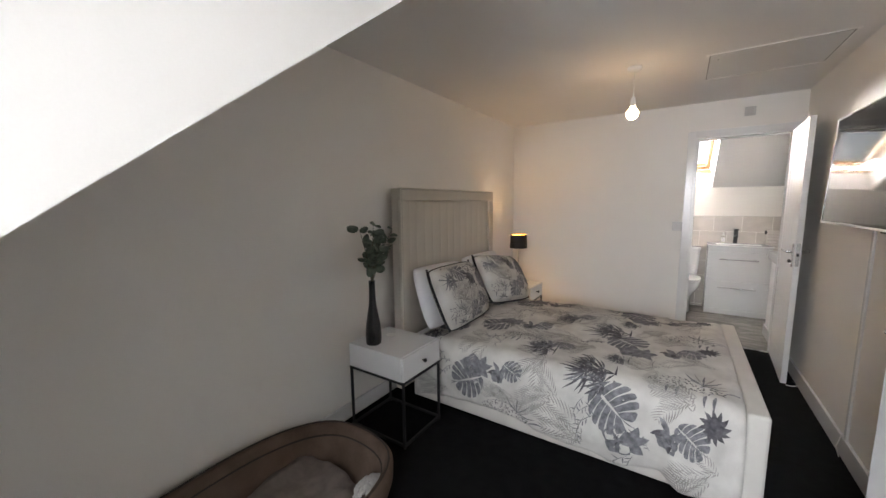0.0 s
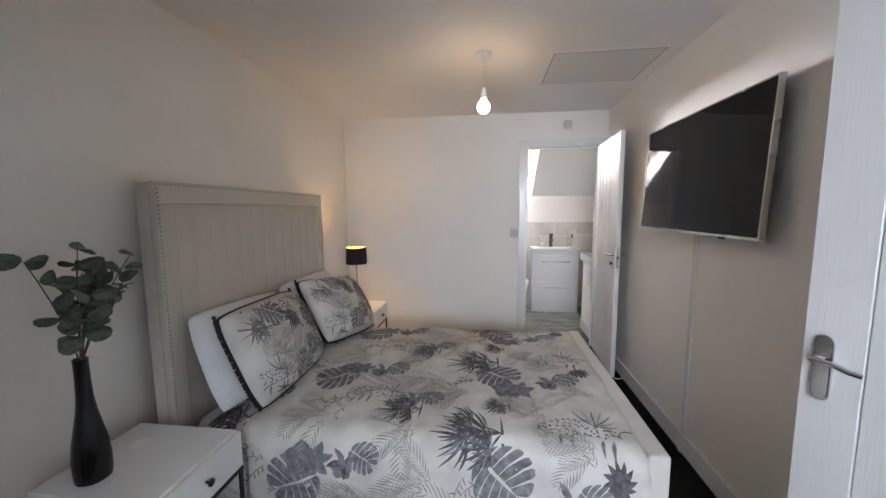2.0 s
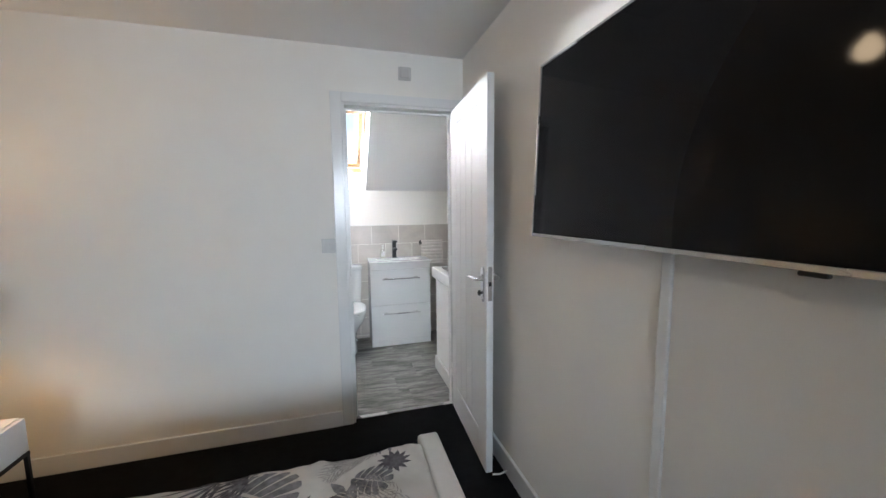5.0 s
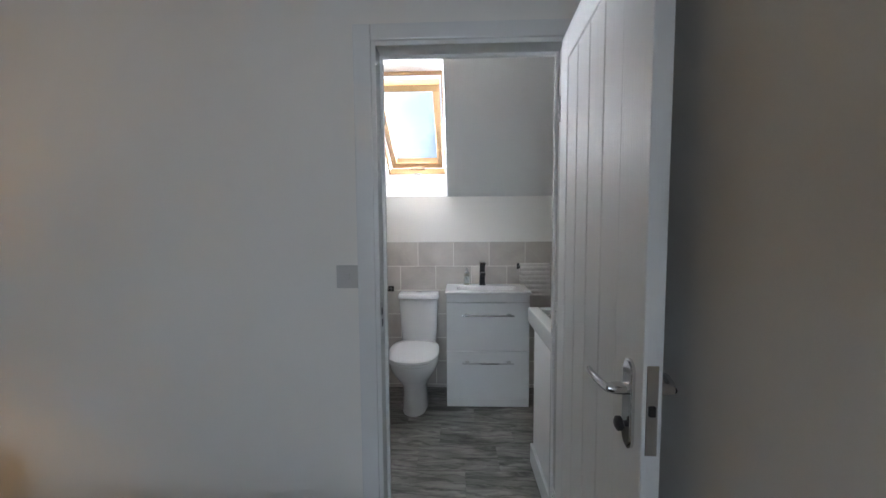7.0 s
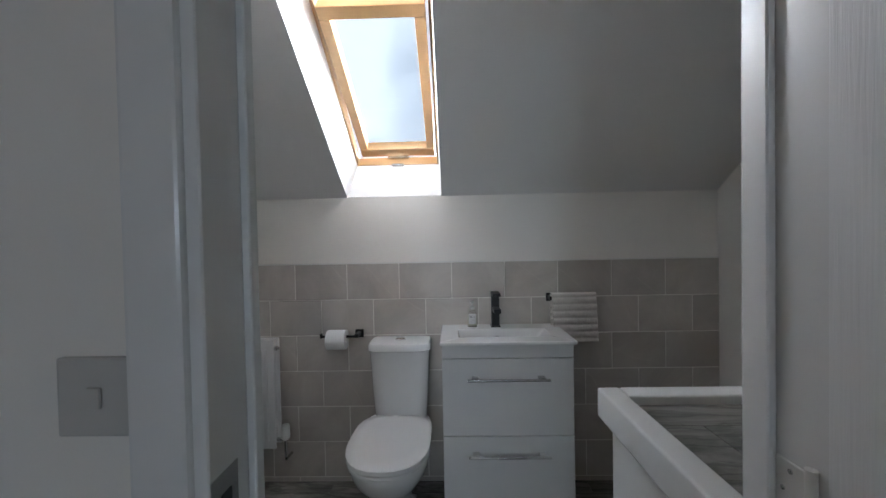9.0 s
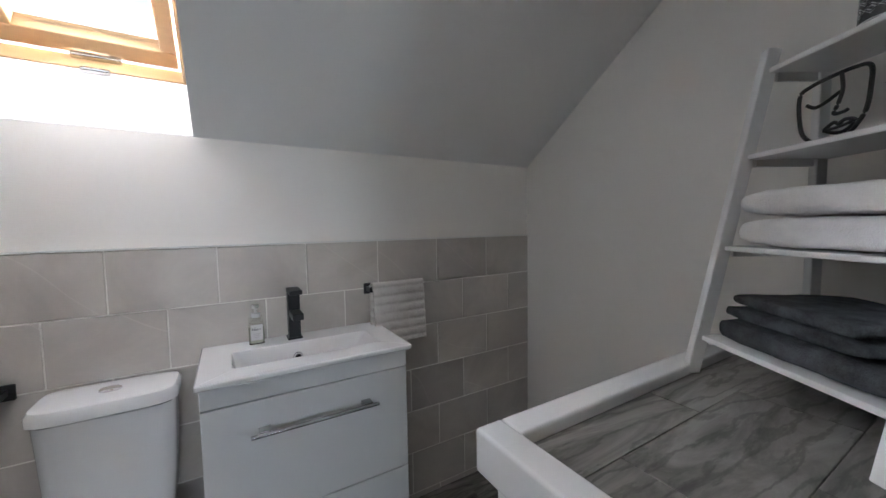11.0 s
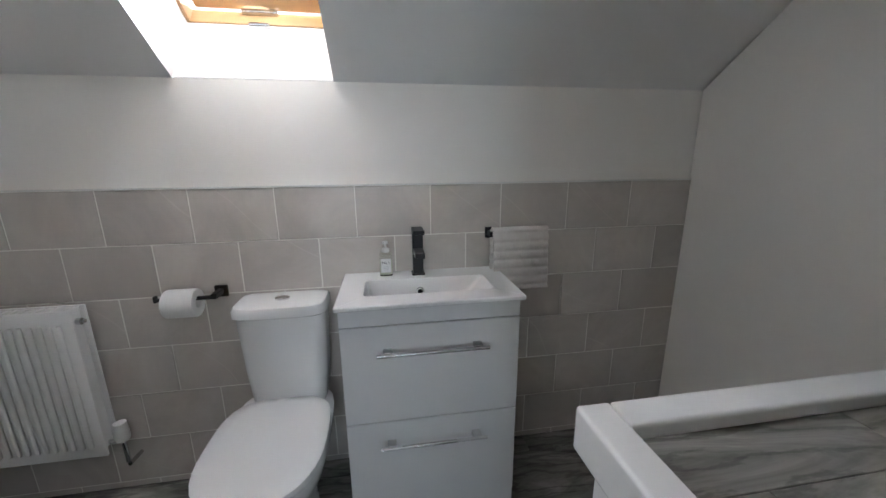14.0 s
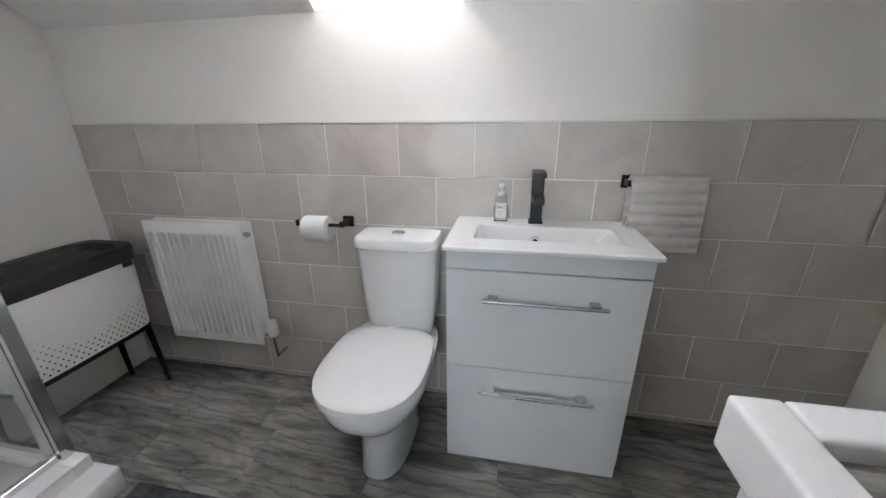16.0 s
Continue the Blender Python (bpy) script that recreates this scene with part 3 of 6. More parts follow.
part("back", boxes(((0.014, -0.5, -0.27), (0.04, 0.5, 0.24)), bevel=0.008), BLACK_METAL, tv)
part("bracket", boxes(((0.04, -0.2, -0.15), (0.059, 0.2, 0.15))), BLACK_METAL, tv)
part("sensor", boxes(((-0.008, -0.33, -0.320), (0.004, -0.29, -0.312)), bevel=0.002), BLACK_METAL, tv)

# ---- bed ----
BX0, BX1 = -1.62, 0.367           # headboard face and outer foot
BY0, BY1 = 2.11, 3.47
bed = thing("bed", "double bed with cream upholstered frame and tall linen headboard", "bed", Matrix.Translation((-0.6, 2.85, 0)))
inv = Matrix.Translation((0.6, -2.85, 0))


def bpart(name, bm, mat, label="", smooth=False, parent=None):
    bmesh.ops.transform(bm, matrix=inv, verts=bm.verts)
    return part(name, bm, mat, parent or bed, label, smooth)


bpart("side_rail", boxes(((-1.55, BY0, 0.03), (0.286, BY0 + 0.07, 0.34)), bevel=0.012, segs=3), UPHOL, "cream upholstered side rail", True)
bpart("side_rail", boxes(((-1.55, BY1 - 0.07, 0.03), (0.286, BY1, 0.34)), bevel=0.012, segs=3), UPHOL, "cream upholstered side rail", True)
bpart("footboard", boxes(((0.286, BY0 - 0.01, 0.02), (BX1, BY1 + 0.01, 0.495)), bevel=0.016, segs=4), UPHOL, "cream upholstered low footboard", True)
bpart("mattress", boxes(((-1.58, BY0 + 0.03, 0.2), (0.275, BY1 - 0.03, 0.48)), bevel=0.05, segs=4), WHITE_COTTON, "white mattress", True)
for x in (-1.5, 0.22):
    for y in (BY0 + 0.1, BY1 - 0.14):
        bpart("leg", boxes(((x, y, 0), (x + 0.05, y + 0.05, 0.06))), BLACK_METAL)
HY0, HY1, HZ = 2.085, 3.53, 1.515
hx, b1 = -1.612, 0.09
bpart("headboard", boxes(((-1.70, HY0, 0.05), (hx - 0.03, HY1, HZ - 0.004)), bevel=0.008, segs=2), HEADB, "oatmeal linen headboard back", True)
for lo, hi in (((HY0, 0.3), (HY0 + b1, HZ - b1)), ((HY1 - b1, 0.3), (HY1, HZ - b1)), ((HY0, HZ - b1), (HY1, HZ))):
    bpart("headboard_border", boxes(((hx - 0.03, *lo), (hx, *hi)), bevel=0.007, segs=3), HEADB, "padded linen border", True)
n = 12
pw = (HY1 - HY0 - 2 * b1) / n
for i in range(n):
    y = HY0 + b1 + i * pw
    bpart("headboard_panel", boxes(((hx - 0.03, y, 0.3), (hx - 0.014, y + pw, HZ - b1)), bevel=0.003, segs=2), HEADB, "", True)


def studs(bm, y0_, z0_, y1_, z1_, x):
    k = int(math.hypot(y1_ - y0_, z1_ - z0_) / 0.017)
    for i in range(k + 1):
        f = i / k
        bmesh.ops.create_icosphere(bm, subdivisions=1, radius=0.0046, matrix=Matrix.Translation((x, y0_ + f * (y1_ - y0_), z0_ + f * (z1_ - z0_))))


for inset, x in ((0.012, hx - 0.001), (b1 - 0.004, hx - 0.004)):
    bm = bmesh.new()
    ya, yb, zt_ = HY0 + inset, HY1 - inset, HZ - inset
    studs(bm, ya, 0.5, ya, zt_, x)
    studs(bm, ya, zt_, yb, zt_, x)
    studs(bm, yb, 0.5, yb, zt_, x)
    tagged(bpart("nailhead_trim", bm, PEWTER, "small pewter nailhead trim", True), kind="stuff")

# ---- duvet: one surface that serves the cover and its print ----
DX_A, DX_B = -1.50, 0.284
SOUTH, TOPW, NORTH = 0.40, 1.33, 0.30
STOT = SOUTH + TOPW + NORTH


def duvet_at(x, s):
    """Place and outward normal of the cover at x along the bed and s across it, from the south hem."""
    f = (x - DX_A) / (DX_B - DX_A)
    hem = 0.03 * math.sin(x * 5.0) * (1 - min(1, s / SOUTH)) if s < SOUTH else 0.0
    rad = 0.09
    a = SOUTH - rad
    arc = rad * math.pi / 2
    ytop = BY0 - 0.035
    ztop = 0.505 + 0.012 * math.sin(math.pi * min(1, max(0, (s - SOUTH) / TOPW)))
    if s < a:
        y, z, ny, nz = ytop - 0.015 * math.sin(math.pi * s / a), ztop - rad - (a - s) + hem, -1, 0.0
    elif s < a + arc:
        th = (s - a) / rad
        y, z, ny, nz = ytop + rad * (1 - math.cos(th)), ztop - rad + rad * math.sin(th), -math.cos(th), math.sin(th)
    else:
        q = s - a - arc
        flat = TOPW - 2 * rad + 0.06
        if q < flat:
            y, z, ny, nz = ytop + rad + q, ztop, 0, 1
        elif q < flat + arc:
            th = (q - flat) / rad
            y, z, ny, nz = ytop + rad + flat + rad * math.sin(th), ztop - rad * (1 - math.cos(th)), math.sin(th), math.cos(th)
        else:
            y, z, ny, nz = ytop + rad * 2 + flat, ztop - rad - (q - flat - arc), 1, 0
    p = Vector((x * 1.7, s * 1.7, 3.1))
    puff = 0.016 * noise.noise(p * 1.6) + 0.007 * noise.noise(p * 4.3) + 0.004 * noise.noise(Vector((p.x * 11, p.y * 6, 0)))
    # folds where the hem hangs, and the bunched corner at the foot
    hang = max(0.0, 1 - s / SOUTH)
    puff += hang * 0.017 * math.sin(13 * x + 4 * math.sin(3 * x))
    corner = max(0.0, 1 - ((x - 0.16) / 0.17) ** 2) * max(0.0, 1 - (s / 0.42) ** 2)
    puff += 0.06 * corner + 0.012 * corner * math.sin(40 * x - 22 * s)
    puff += 0.008 * max(0.0, 1 - abs(noise.noise(Vector((x * 3.1 + s * 1.4, s * 2.3, 7.7)))) * 7)
    edge = min(1.0, (DX_B - x) / 0.06)
    z -= 0.012 * (1 - edge) ** 2 * (1 if nz > 0.3 else 0.2)
    z -= 0.05 * corner
    head = min(1.0, max(0.0, (x - DX_A) / 0.1))
    z -= 0.02 * (1 - head) ** 2
    return Vector((x, y + ny * puff, z + nz * puff)), Vector((0, ny, nz))


def cloth(bm, fn, nu, nv, thick):
    """A closed thin cloth: the face over fn(u, v) -> place, normal, and its underside."""
    top = [[fn(i / nu, j / nv) for j in range(nv + 1)] for i in range(nu + 1)]
    g = [[bm.verts.new(p) for p, n in row] for row in top]
    h = [[bm.verts.new(p - n * thick) for p, n in row] for row in top]
    for i in range(nu):
        for j in range(nv):
            bm.faces.new((g[i][j], g[i + 1][j], g[i + 1][j + 1], g[i][j + 1]))
            bm.faces.new((h[i][j], h[i][j + 1], h[i + 1][j + 1], h[i + 1][j]))
    for i in range(nu):
        for j in (0, nv):
            bm.faces.new((g[i][j], g[i + 1][j], h[i + 1][j], h[i][j]))
    for j in range(nv):
        for i in (0, nu):
            bm.faces.new((g[i][j], g[i][j + 1], h[i][j + 1], h[i][j]))
    return bm


class Print:
    """Leaf and flower print laid on a cloth: at(u, v) gives place and normal, u and v in metres."""

    def __init__(self, at, lift=0.0016):
        self.at, self.lift, self.bm, self.rnd, self.rim = at, lift, bmesh.new(), random.Random(7), False

    def put(self, u, v):
        p, n = self.at(u, max(0.004, v) if self.rim else v)
        return self.bm.verts.new(p + n * self.lift)

    def blade(self, u, v, ang, length, width, bend, tone, n=5, fat=0.45):
        left, right = [], []
        a, x, y = ang, u, v
        for i in range(n + 1):
            f = i / n
            w = width * 0.5 * (f / fat if f < fat else (1 - f) / (1 - fat)) ** 0.62 if 0 < f < 1 else width * 0.03
            left.append(self.put(x - w * math.sin(a), y + w * math.cos(a)))
            right.append(self.put(x + w * math.sin(a), y - w * math.cos(a)))
            x, y, a = x + math.cos(a) * length / n, y + math.sin(a) * length / n, a + bend / n
        for i in range(n):
            f = self.bm.faces.new((left[i], right[i], right[i + 1], left[i + 1]))
            f.material_index = tone

    def monstera(self, u, v, ang, size, tone):
        """Heart-shaped leaf cut into lobes by narrow slits from the margin."""
        ca, sa = math.cos(ang), math.sin(ang)

        def at(side, w, t):
            x = 0.60 * math.sin(math.pi * min(1, 0.04 + 0.96 * w)) ** 0.62
            y = 0.56 - 1.05 * w - 0.16 * math.sin(math.pi * w) * w
            my = 0.54 - 0.78 * w
            px, py = side * x * t, my + (y - my) * t + 0.13 * t * (1 - t)
            return self.put(u + size * (py * ca - px * sa), v + size * (py * sa + px * ca))
        n = 6
        for side in (-1, 1):
            for i in range(n):
                w0, w1 = i / n, (i + 1) / n
                rows = []
                for k in range(5):
                    t = (0.05, 0.4, 0.7, 0.92, 1.0)[k]
                    g = (0.035 + 0.11 * t ** 1.5 + (0.12 if k == 4 else 0)) * (w1 - w0)
                    rows.append([at(side, w0 + g + (w1 - w0 - 2 * g) * q / 2, t) for q in range(3)])
                for a, b in zip(rows, rows[1:]):
                    for q in range(2):
                        self.bm.faces.new((a[q], a[q + 1], b[q + 1], b[q])).material_index = tone
        self.blade(u - 0.26 * size * ca, v - 0.26 * size * sa, ang + math.pi, size * 0.35, size * 0.03, 0.3, tone, 4)

    def palm(self, u, v, ang, size, tone, n=13):
        a = ang
        for i in range(n):
            k = (i / (n - 1) - 0.5) * 2
            self.blade(u, v, a + 1.25 * k + 0.12 * self.rnd.uniform(-1, 1), size * (1 - 0.3 * abs(k)) * self.rnd.uniform(0.8, 1.1), size * 0.085, 0.9 * k, tone, 5, 0.35)
        self.blade(u, v, ang + math.pi, size * 0.9, size * 0.07, 0.2, tone, 4)

    def frond(self, u, v, ang, size, tone, n=11):
        a, x, y = ang, u, v
        for i in range(n):
            f = i / n
            for side in (-1, 1):
                self.blade(x, y, a + side * 0.75, size * 0.42 * math.sin(math.pi * (0.12 + 0.85 * f)), size * 0.035, side * -0.4, tone, 3)
            x, y, a = x + math.cos(a) * size / n, y + math.sin(a) * size / n, a + 0.06

    def flower(self, u, v, size, tone):
        for i in range(5):
            self.blade(u, v, i * math.tau / 5 + 0.3, size * 0.5, size * 0.5, 0.25, tone, 9, 0.62)
        for i in range(3):
            self.blade(u, v, i * 2.1, size * 0.2, size * 0.05, 0, 0, 3)

    def leopard(self, u, v, size):
        """Spotted cat seen from the side, its head towards the pillows, among palm leaves."""
        def at(f, b):
            return u + (f - 0.5) * size, v + size * (b + 0.10 * math.sin(3.2 * f + 0.4) - 0.05)
        for i in range(13):
            f = i / 12
            w = 0.055 + 0.085 * max(0.0, math.sin(math.pi * min(1, 0.05 + f))) ** 1.2
            for k in range(-2, 3):
                b = k / 2 * w
                a0 = self.rnd.uniform(0, 6.3)
                x, y = at(f + self.rnd.uniform(-0.025, 0.025), b + self.rnd.uniform(-0.012, 0.012))
                self.blade(x, y, a0, size * 0.045, size * 0.03, 0.4, 0, 3, 0.5)
                if k % 2 == 0:
                    self.blade(x + 0.012 * size, y + 0.03 * size, a0 + 1.5, size * 0.035, size * 0.02, 0.6, 1, 3, 0.5)
        for side in (-1, 1):
            pts = [at(f / 10, side * (0.06 + 0.085 * math.sin(math.pi * min(1, 0.05 + f / 10)))) for f in range(11)]
            for p, q in zip(pts, pts[1:]):
                self.blade(*p, math.atan2(q[1] - p[1], q[0] - p[0]), math.dist(p, q), size * 0.014, 0, 1, 2)
        for f, b in ((0.28, -0.13), (0.42, -0.15), (0.78, -0.15), (0.9, -0.14)):
            x, y = at(f, b)
            self.blade(x, y, -1.9, size * 0.22, size * 0.055, 0.5, 1, 4, 0.3)
        x, y = at(1.0, 0.02)
        self.blade(x, y, 0.7, size * 0.42, size * 0.035, -1.1, 1, 7, 0.4)
        for i in range(7):
            self.blade(u + 0.25 * size, v + 0.05 * size, 2.4 - 0.42 * i, size * self.rnd.uniform(0.3, 0.48), size * 0.035, 0.6 * (i - 3) / 3, 2 if i % 2 else 1, 5, 0.35)

    def palm_tree(self, u, v, size):
        """Clump of dark drooping palm leaves on a thin trunk, growing towards the pillows."""
        self.blade(u, v - 0.22 * size, 1.55, size * 0.45, size * 0.03, 0.1, 0, 4)
        for du, dv, k in ((-0.16, 0.02, 1.0), (-0.34, -0.05, 0.9), (-0.30, 0.13, 0.75), (-0.12, -0.13, 0.7)):
            cu, cv = u + du * size, v + dv * size
            self.blade(u, v, math.atan2(cv - v, cu - u), math.hypot(cu - u, cv - v), size * 0.025, 0.1, 0, 4)
            for i in range(12):
                f = (i / 11 - 0.5) * 2
                self.blade(cu, cv, math.pi + 1.75 * f + self.rnd.uniform(-0.1, 0.1), size * 0.42 * k * self.rnd.uniform(0.7, 1.1), size * 0.032, -1.0 * f, 0 if i % 4 else 1, 6, 0.4)

    def fern_wash(self, u, v, size):
        for i in range(5):
            self.frond(u + self.rnd.uniform(-0.2, 0.2) * size, v + self.rnd.uniform(-0.2, 0.2) * size, math.pi + self.rnd.uniform(-1.2, 1.2), size * self.rnd.uniform(0.7, 1.0), 2, 10)

    def posy(self, u, v, size):
        self.monstera(u + 0.25 * size, v + 0.1 * size, 2.6, size * 0.62, 1)
        self.flower(u - 0.25 * size, v - 0.2 * size, size * 0.5, 1)
        for a in (0.5, 2.0, 3.3, 4.6):
            self.blade(u - 0.2 * size, v - 0.05 * size, a, size * 0.4, size * 0.17, 0.3, 0 if a > 3 else 1, 5)

    def branches(self, u, v, size):
        for i in range(5):
            a = math.pi + self.rnd.uniform(-1.3, 1.3)
            self.twig(u + self.rnd.uniform(-0.3, 0.3) * size, v + self.rnd.uniform(-0.3, 0.3) * size, a, size * self.rnd.uniform(0.5, 0.9), 1)

    def twig(self, u, v, ang, size, tone):
        self.blade(u, v, ang, size, size * 0.03, 0.7, tone, 6)
        for i in range(5):
            f = (i + 1) / 6
            self.blade(u + f * size * 0.9 * math.cos(ang + 0.3 * f), v + f * size * 0.9 * math.sin(ang + 0.3 * f), ang + self.rnd.choice((-1, 1)) * 1.0, size * 0.2, size * 0.05, 0.3, tone, 3)

    def motif(self, u, v, k, g=1.0):
        r = self.rnd
        a = r.uniform(0, 6.3)
        if k == 0:
            self.palm(u, v, a, 0.19 * g, 0, 14), self.twig(u + 0.08 * g, v + 0.14 * g, a, 0.2 * g, 0), self.palm(u - 0.05 * g, v + 0.05 * g, a + 0.5, 0.12 * g, 0, 9)
        elif k == 1:
            self.monstera(u, v, a, 0.21 * g, 1), self.flower(u + 0.15 * g, v - 0.12 * g, 0.15 * g, 1), self.twig(u - 0.12 * g, v + 0.02, a, 0.2 * g, 0)
        elif k == 2:
            self.leopard(u, v, 0.30 * g), self.palm(u + 0.14 * g, v + 0.09 * g, 1.2, 0.17 * g, 2, 11), self.palm(u + 0.1 * g, v - 0.09 * g, 4.4, 0.14 * g, 1, 9)
        elif k == 3:
            self.frond(u, v, a, 0.27 * g, 2), self.frond(u, v, a + 1.2, 0.2 * g, 2)
        elif k == 4:
            self.monstera(u, v, a, 0.15 * g, 1), self.twig(u, v, a + 2, 0.22 * g, 0), self.twig(u, v, a + 3, 0.18 * g, 1)
        else:
            self.palm(u, v, a, 0.16 * g, 1, 11), self.frond(u + 0.05 * g, v, a + 1, 0.22 * g, 2, 10)


duvet = thing("duvet", "off-white duvet with grey tropical leaf print spread over the bed", "duvet", Matrix.Translation((-0.6, 2.85, 0.5)))
dinv = Matrix.Translation((0.6, -2.85, -0.5))


def dpart(name, bm, mat, parent, m, label="", smooth=False):
    bmesh.ops.transform(bm, matrix=m, verts=bm.verts)
    return part(name, bm, mat, parent, label, smooth)


bm = cloth(bmesh.new(), lambda u, v: duvet_at(DX_A + u * (DX_B - DX_A), v * STOT), 120, 140, 0.02)
dpart("cover", bm, COTTON, duvet, dinv, "", "all")
pr = Print(duvet_at)
pr.rim = True
# the woven-in repeat of the print: 0.65 m across the bed
for k in range(-1, 4):
    o = 0.65 * k
    for draw, x, s_, size in ((pr.fern_wash, -0.42, 0.06, 0.24), (pr.fern_wash, -0.78, 0.10, 0.22), (pr.fern_wash, 0.1, 0.38, 0.2), (pr.fern_wash, -1.28, 0.08, 0.22), (pr.branches, -0.95, 0.60, 0.22), (pr.branches, -0.1, 0.12, 0.22), (pr.fern_wash, -0.55, 0.20, 0.24), (pr.fern_wash, -0.62, 0.46, 0.2), (pr.fern_wash, -0.05, 0.60, 0.2), (pr.fern_wash, -1.0, 0.48, 0.22), (pr.fern_wash, 0.16, 0.12, 0.2), (pr.branches, -0.34, 0.25, 0.24), (pr.branches, -1.22, 0.28, 0.22),
                              (pr.palm_tree, -0.24, 0.435, 0.42), (pr.palm_tree, -0.20, 0.62, 0.2), (pr.palm_tree, -0.59, 0.563, 0.3), (pr.palm_tree, -1.32, 0.44, 0.3), (pr.leopard, 0.06, 0.495, 0.30), (pr.leopard, -0.82, 0.68, 0.28),
                              (pr.posy, 0.05, 0.225, 0.2), (pr.posy, -0.83, 0.285, 0.19), (pr.posy, -1.36, 0.65, 0.19), (pr.posy, -0.60, 0.0, 0.18)):
        if 0.02 < s_ + o < STOT - 0.06:
            draw(x, s_ + o, size)
    for x, s_, turn, size, fx, fs in ((-0.235, 0.27, 2.5, 0.215, 0.035, -0.14), (-1.09, 0.172, 0.4, 0.22, 0.045, 0.11)):
        if 0.06 < s_ + o < STOT - 0.08:
            pr.monstera(x, s_ + o, turn, size, 1)
        if 0.06 < s_ + fs + o < STOT - 0.08:
            pr.flower(x + fx, s_ + fs + o, 0.16, 1)
            for a in (0.2, 1.1, 5.4):
                pr.blade(x + fx + 0.05, s_ + fs + o, a, 0.085, 0.05, 0.2, 1, 5)
    if 0.04 < 0.32 + o < STOT - 0.06:
        for i in range(12):
            pr.blade(0.175, 0.32 + o, i * 0.5236, 0.06, 0.022, 0.4, 0, 4)
for f in [f for f in pr.bm.faces if any(q.co.x > DX_B - 0.006 or q.co.x < DX_A for q in f.verts)]:
    pr.bm.faces.remove(f)
ob = dpart("print", pr.bm, [INK_D, INK_M, INK_L], duvet, dinv, "grey and blue-grey leaf print")
tagged(ob, kind="stuff")


# ---- pillows ----
def pillow_at(w, h, t, seed):
    def at(u, v):
        a, b = max(-1, min(1, u / (w / 2))), max(-1, min(1, v / (h / 2)))
        c = 1 - 0.085 * abs(a * b) ** 3
        pin = c - 0.022 * (1 - b * b), c - 0.03 * (1 - a * a)
        thick = t * ((1 - abs(a) ** 2.4) * (1 - abs(b) ** 2.4)) ** 0.46
        thick += 0.012 * noise.noise(Vector((u * 6, v * 6, seed))) * (1 - a * a) * (1 - b * b)
        return Vector((u * pin[0], v * pin[1], thick)), Vector((0, 0, 1))
    return at


def pillow(label, w, h, t, m, mat, seed, printed):
    p = thing("pillow", label, "pillow", m, "pillows on the bed")
    at = pillow_at(w, h, t, seed)
    bm = bmesh.new()
    n = 28
    for sgn in (1, -1):
        def fn(u, v):
            q, _ = at((u - 0.5) * w, (v - 0.5) * h)
            return Vector((q.x, q.y, sgn * q.z * (1 if sgn > 0 else 0.7)))
        sheet(bm, fn, n, n)
    bmesh.ops.remove_doubles(bm, verts=bm.verts, dist=0.0005)
    part("cushion", bm, mat, p, "", "all")
    if printed:
        pr = Print(at)
        pr.rnd = random.Random(seed)
        spots = [(-0.05, 0.02, 3), (0.12, 0.02, 3), (-0.27, 0.12, 5), (0.27, 0.13, 4), (-0.2, 0.1, 5), (0.02, 0.1, 0), (0.2, 0.06, 1), (-0.12, -0.1, 3), (0.1, -0.1, 4), (-0.22, -0.02, 3), (0.22, -0.12, 5), (-0.02, -0.17, 1), (0.29, -0.02, 1), (-0.28, -0.13, 2), (0.1, 0.16, 2), (-0.1, 0.17, 1)]
        for u, v, k in spots:
            pr.motif(u * w / 0.7, v * h / 0.48, k, 0.72)
        for f in [f for f in pr.bm.faces if any(abs(q.co.x) > w * 0.46 or abs(q.co.y) > h * 0.45 for q in f.verts)]:
            pr.bm.faces.remove(f)
        tagged(part("print", pr.bm, [INK_D, INK_M, INK_L], p, "grey leaf print"), kind="stuff")
        edge = [at(x * w / 2, y * h / 2)[0] for x, y in [(-1 + 2 * i / 20, 1) for i in range(20)] + [(1, 1 - 2 * i / 14) for i in range(14)] + [(1 - 2 * i / 20, -1) for i in range(20)] + [(-1, -1 + 2 * i / 14) for i in range(15)]]
        part("piping", tube(bmesh.new(), edge, 0.006, 6), BLACK_TRIM, p, "black piping", True)
        bm = bmesh.new()
        for i in range(0, len(edge) - 1, 1):
            e = edge[i]
            if abs(e.x) > w * 0.43:
                for kk in range(2):
                    q = e + Vector((math.copysign(0.012, e.x), 0.014 * kk, 0))
                    bmesh.ops.create_icosphere(bm, subdivisions=1, radius=0.0095, matrix=Matrix.Translation(q))
        tagged(part("tassel_trim", bm, BLACK_TRIM, p, "black bobble trim"), kind="stuff")
    return p


def lean(x, y, z, tilt, yaw=0.0, roll=0.0):
    """Pillow pose: its face turned to the foot of the bed and leaned back."""
    return Matrix.Translation((x, y, z)) @ Matrix.Rotation(radians(yaw), 4, "Z") @ Matrix.Rotation(radians(-tilt), 4, "Y") @ Matrix(((0, 0, 1, 0), (1, 0, 0, 0), (0, 1, 0, 0), (0, 0, 0, 1))) @ Matrix.Rotation(radians(roll), 4, "Z")


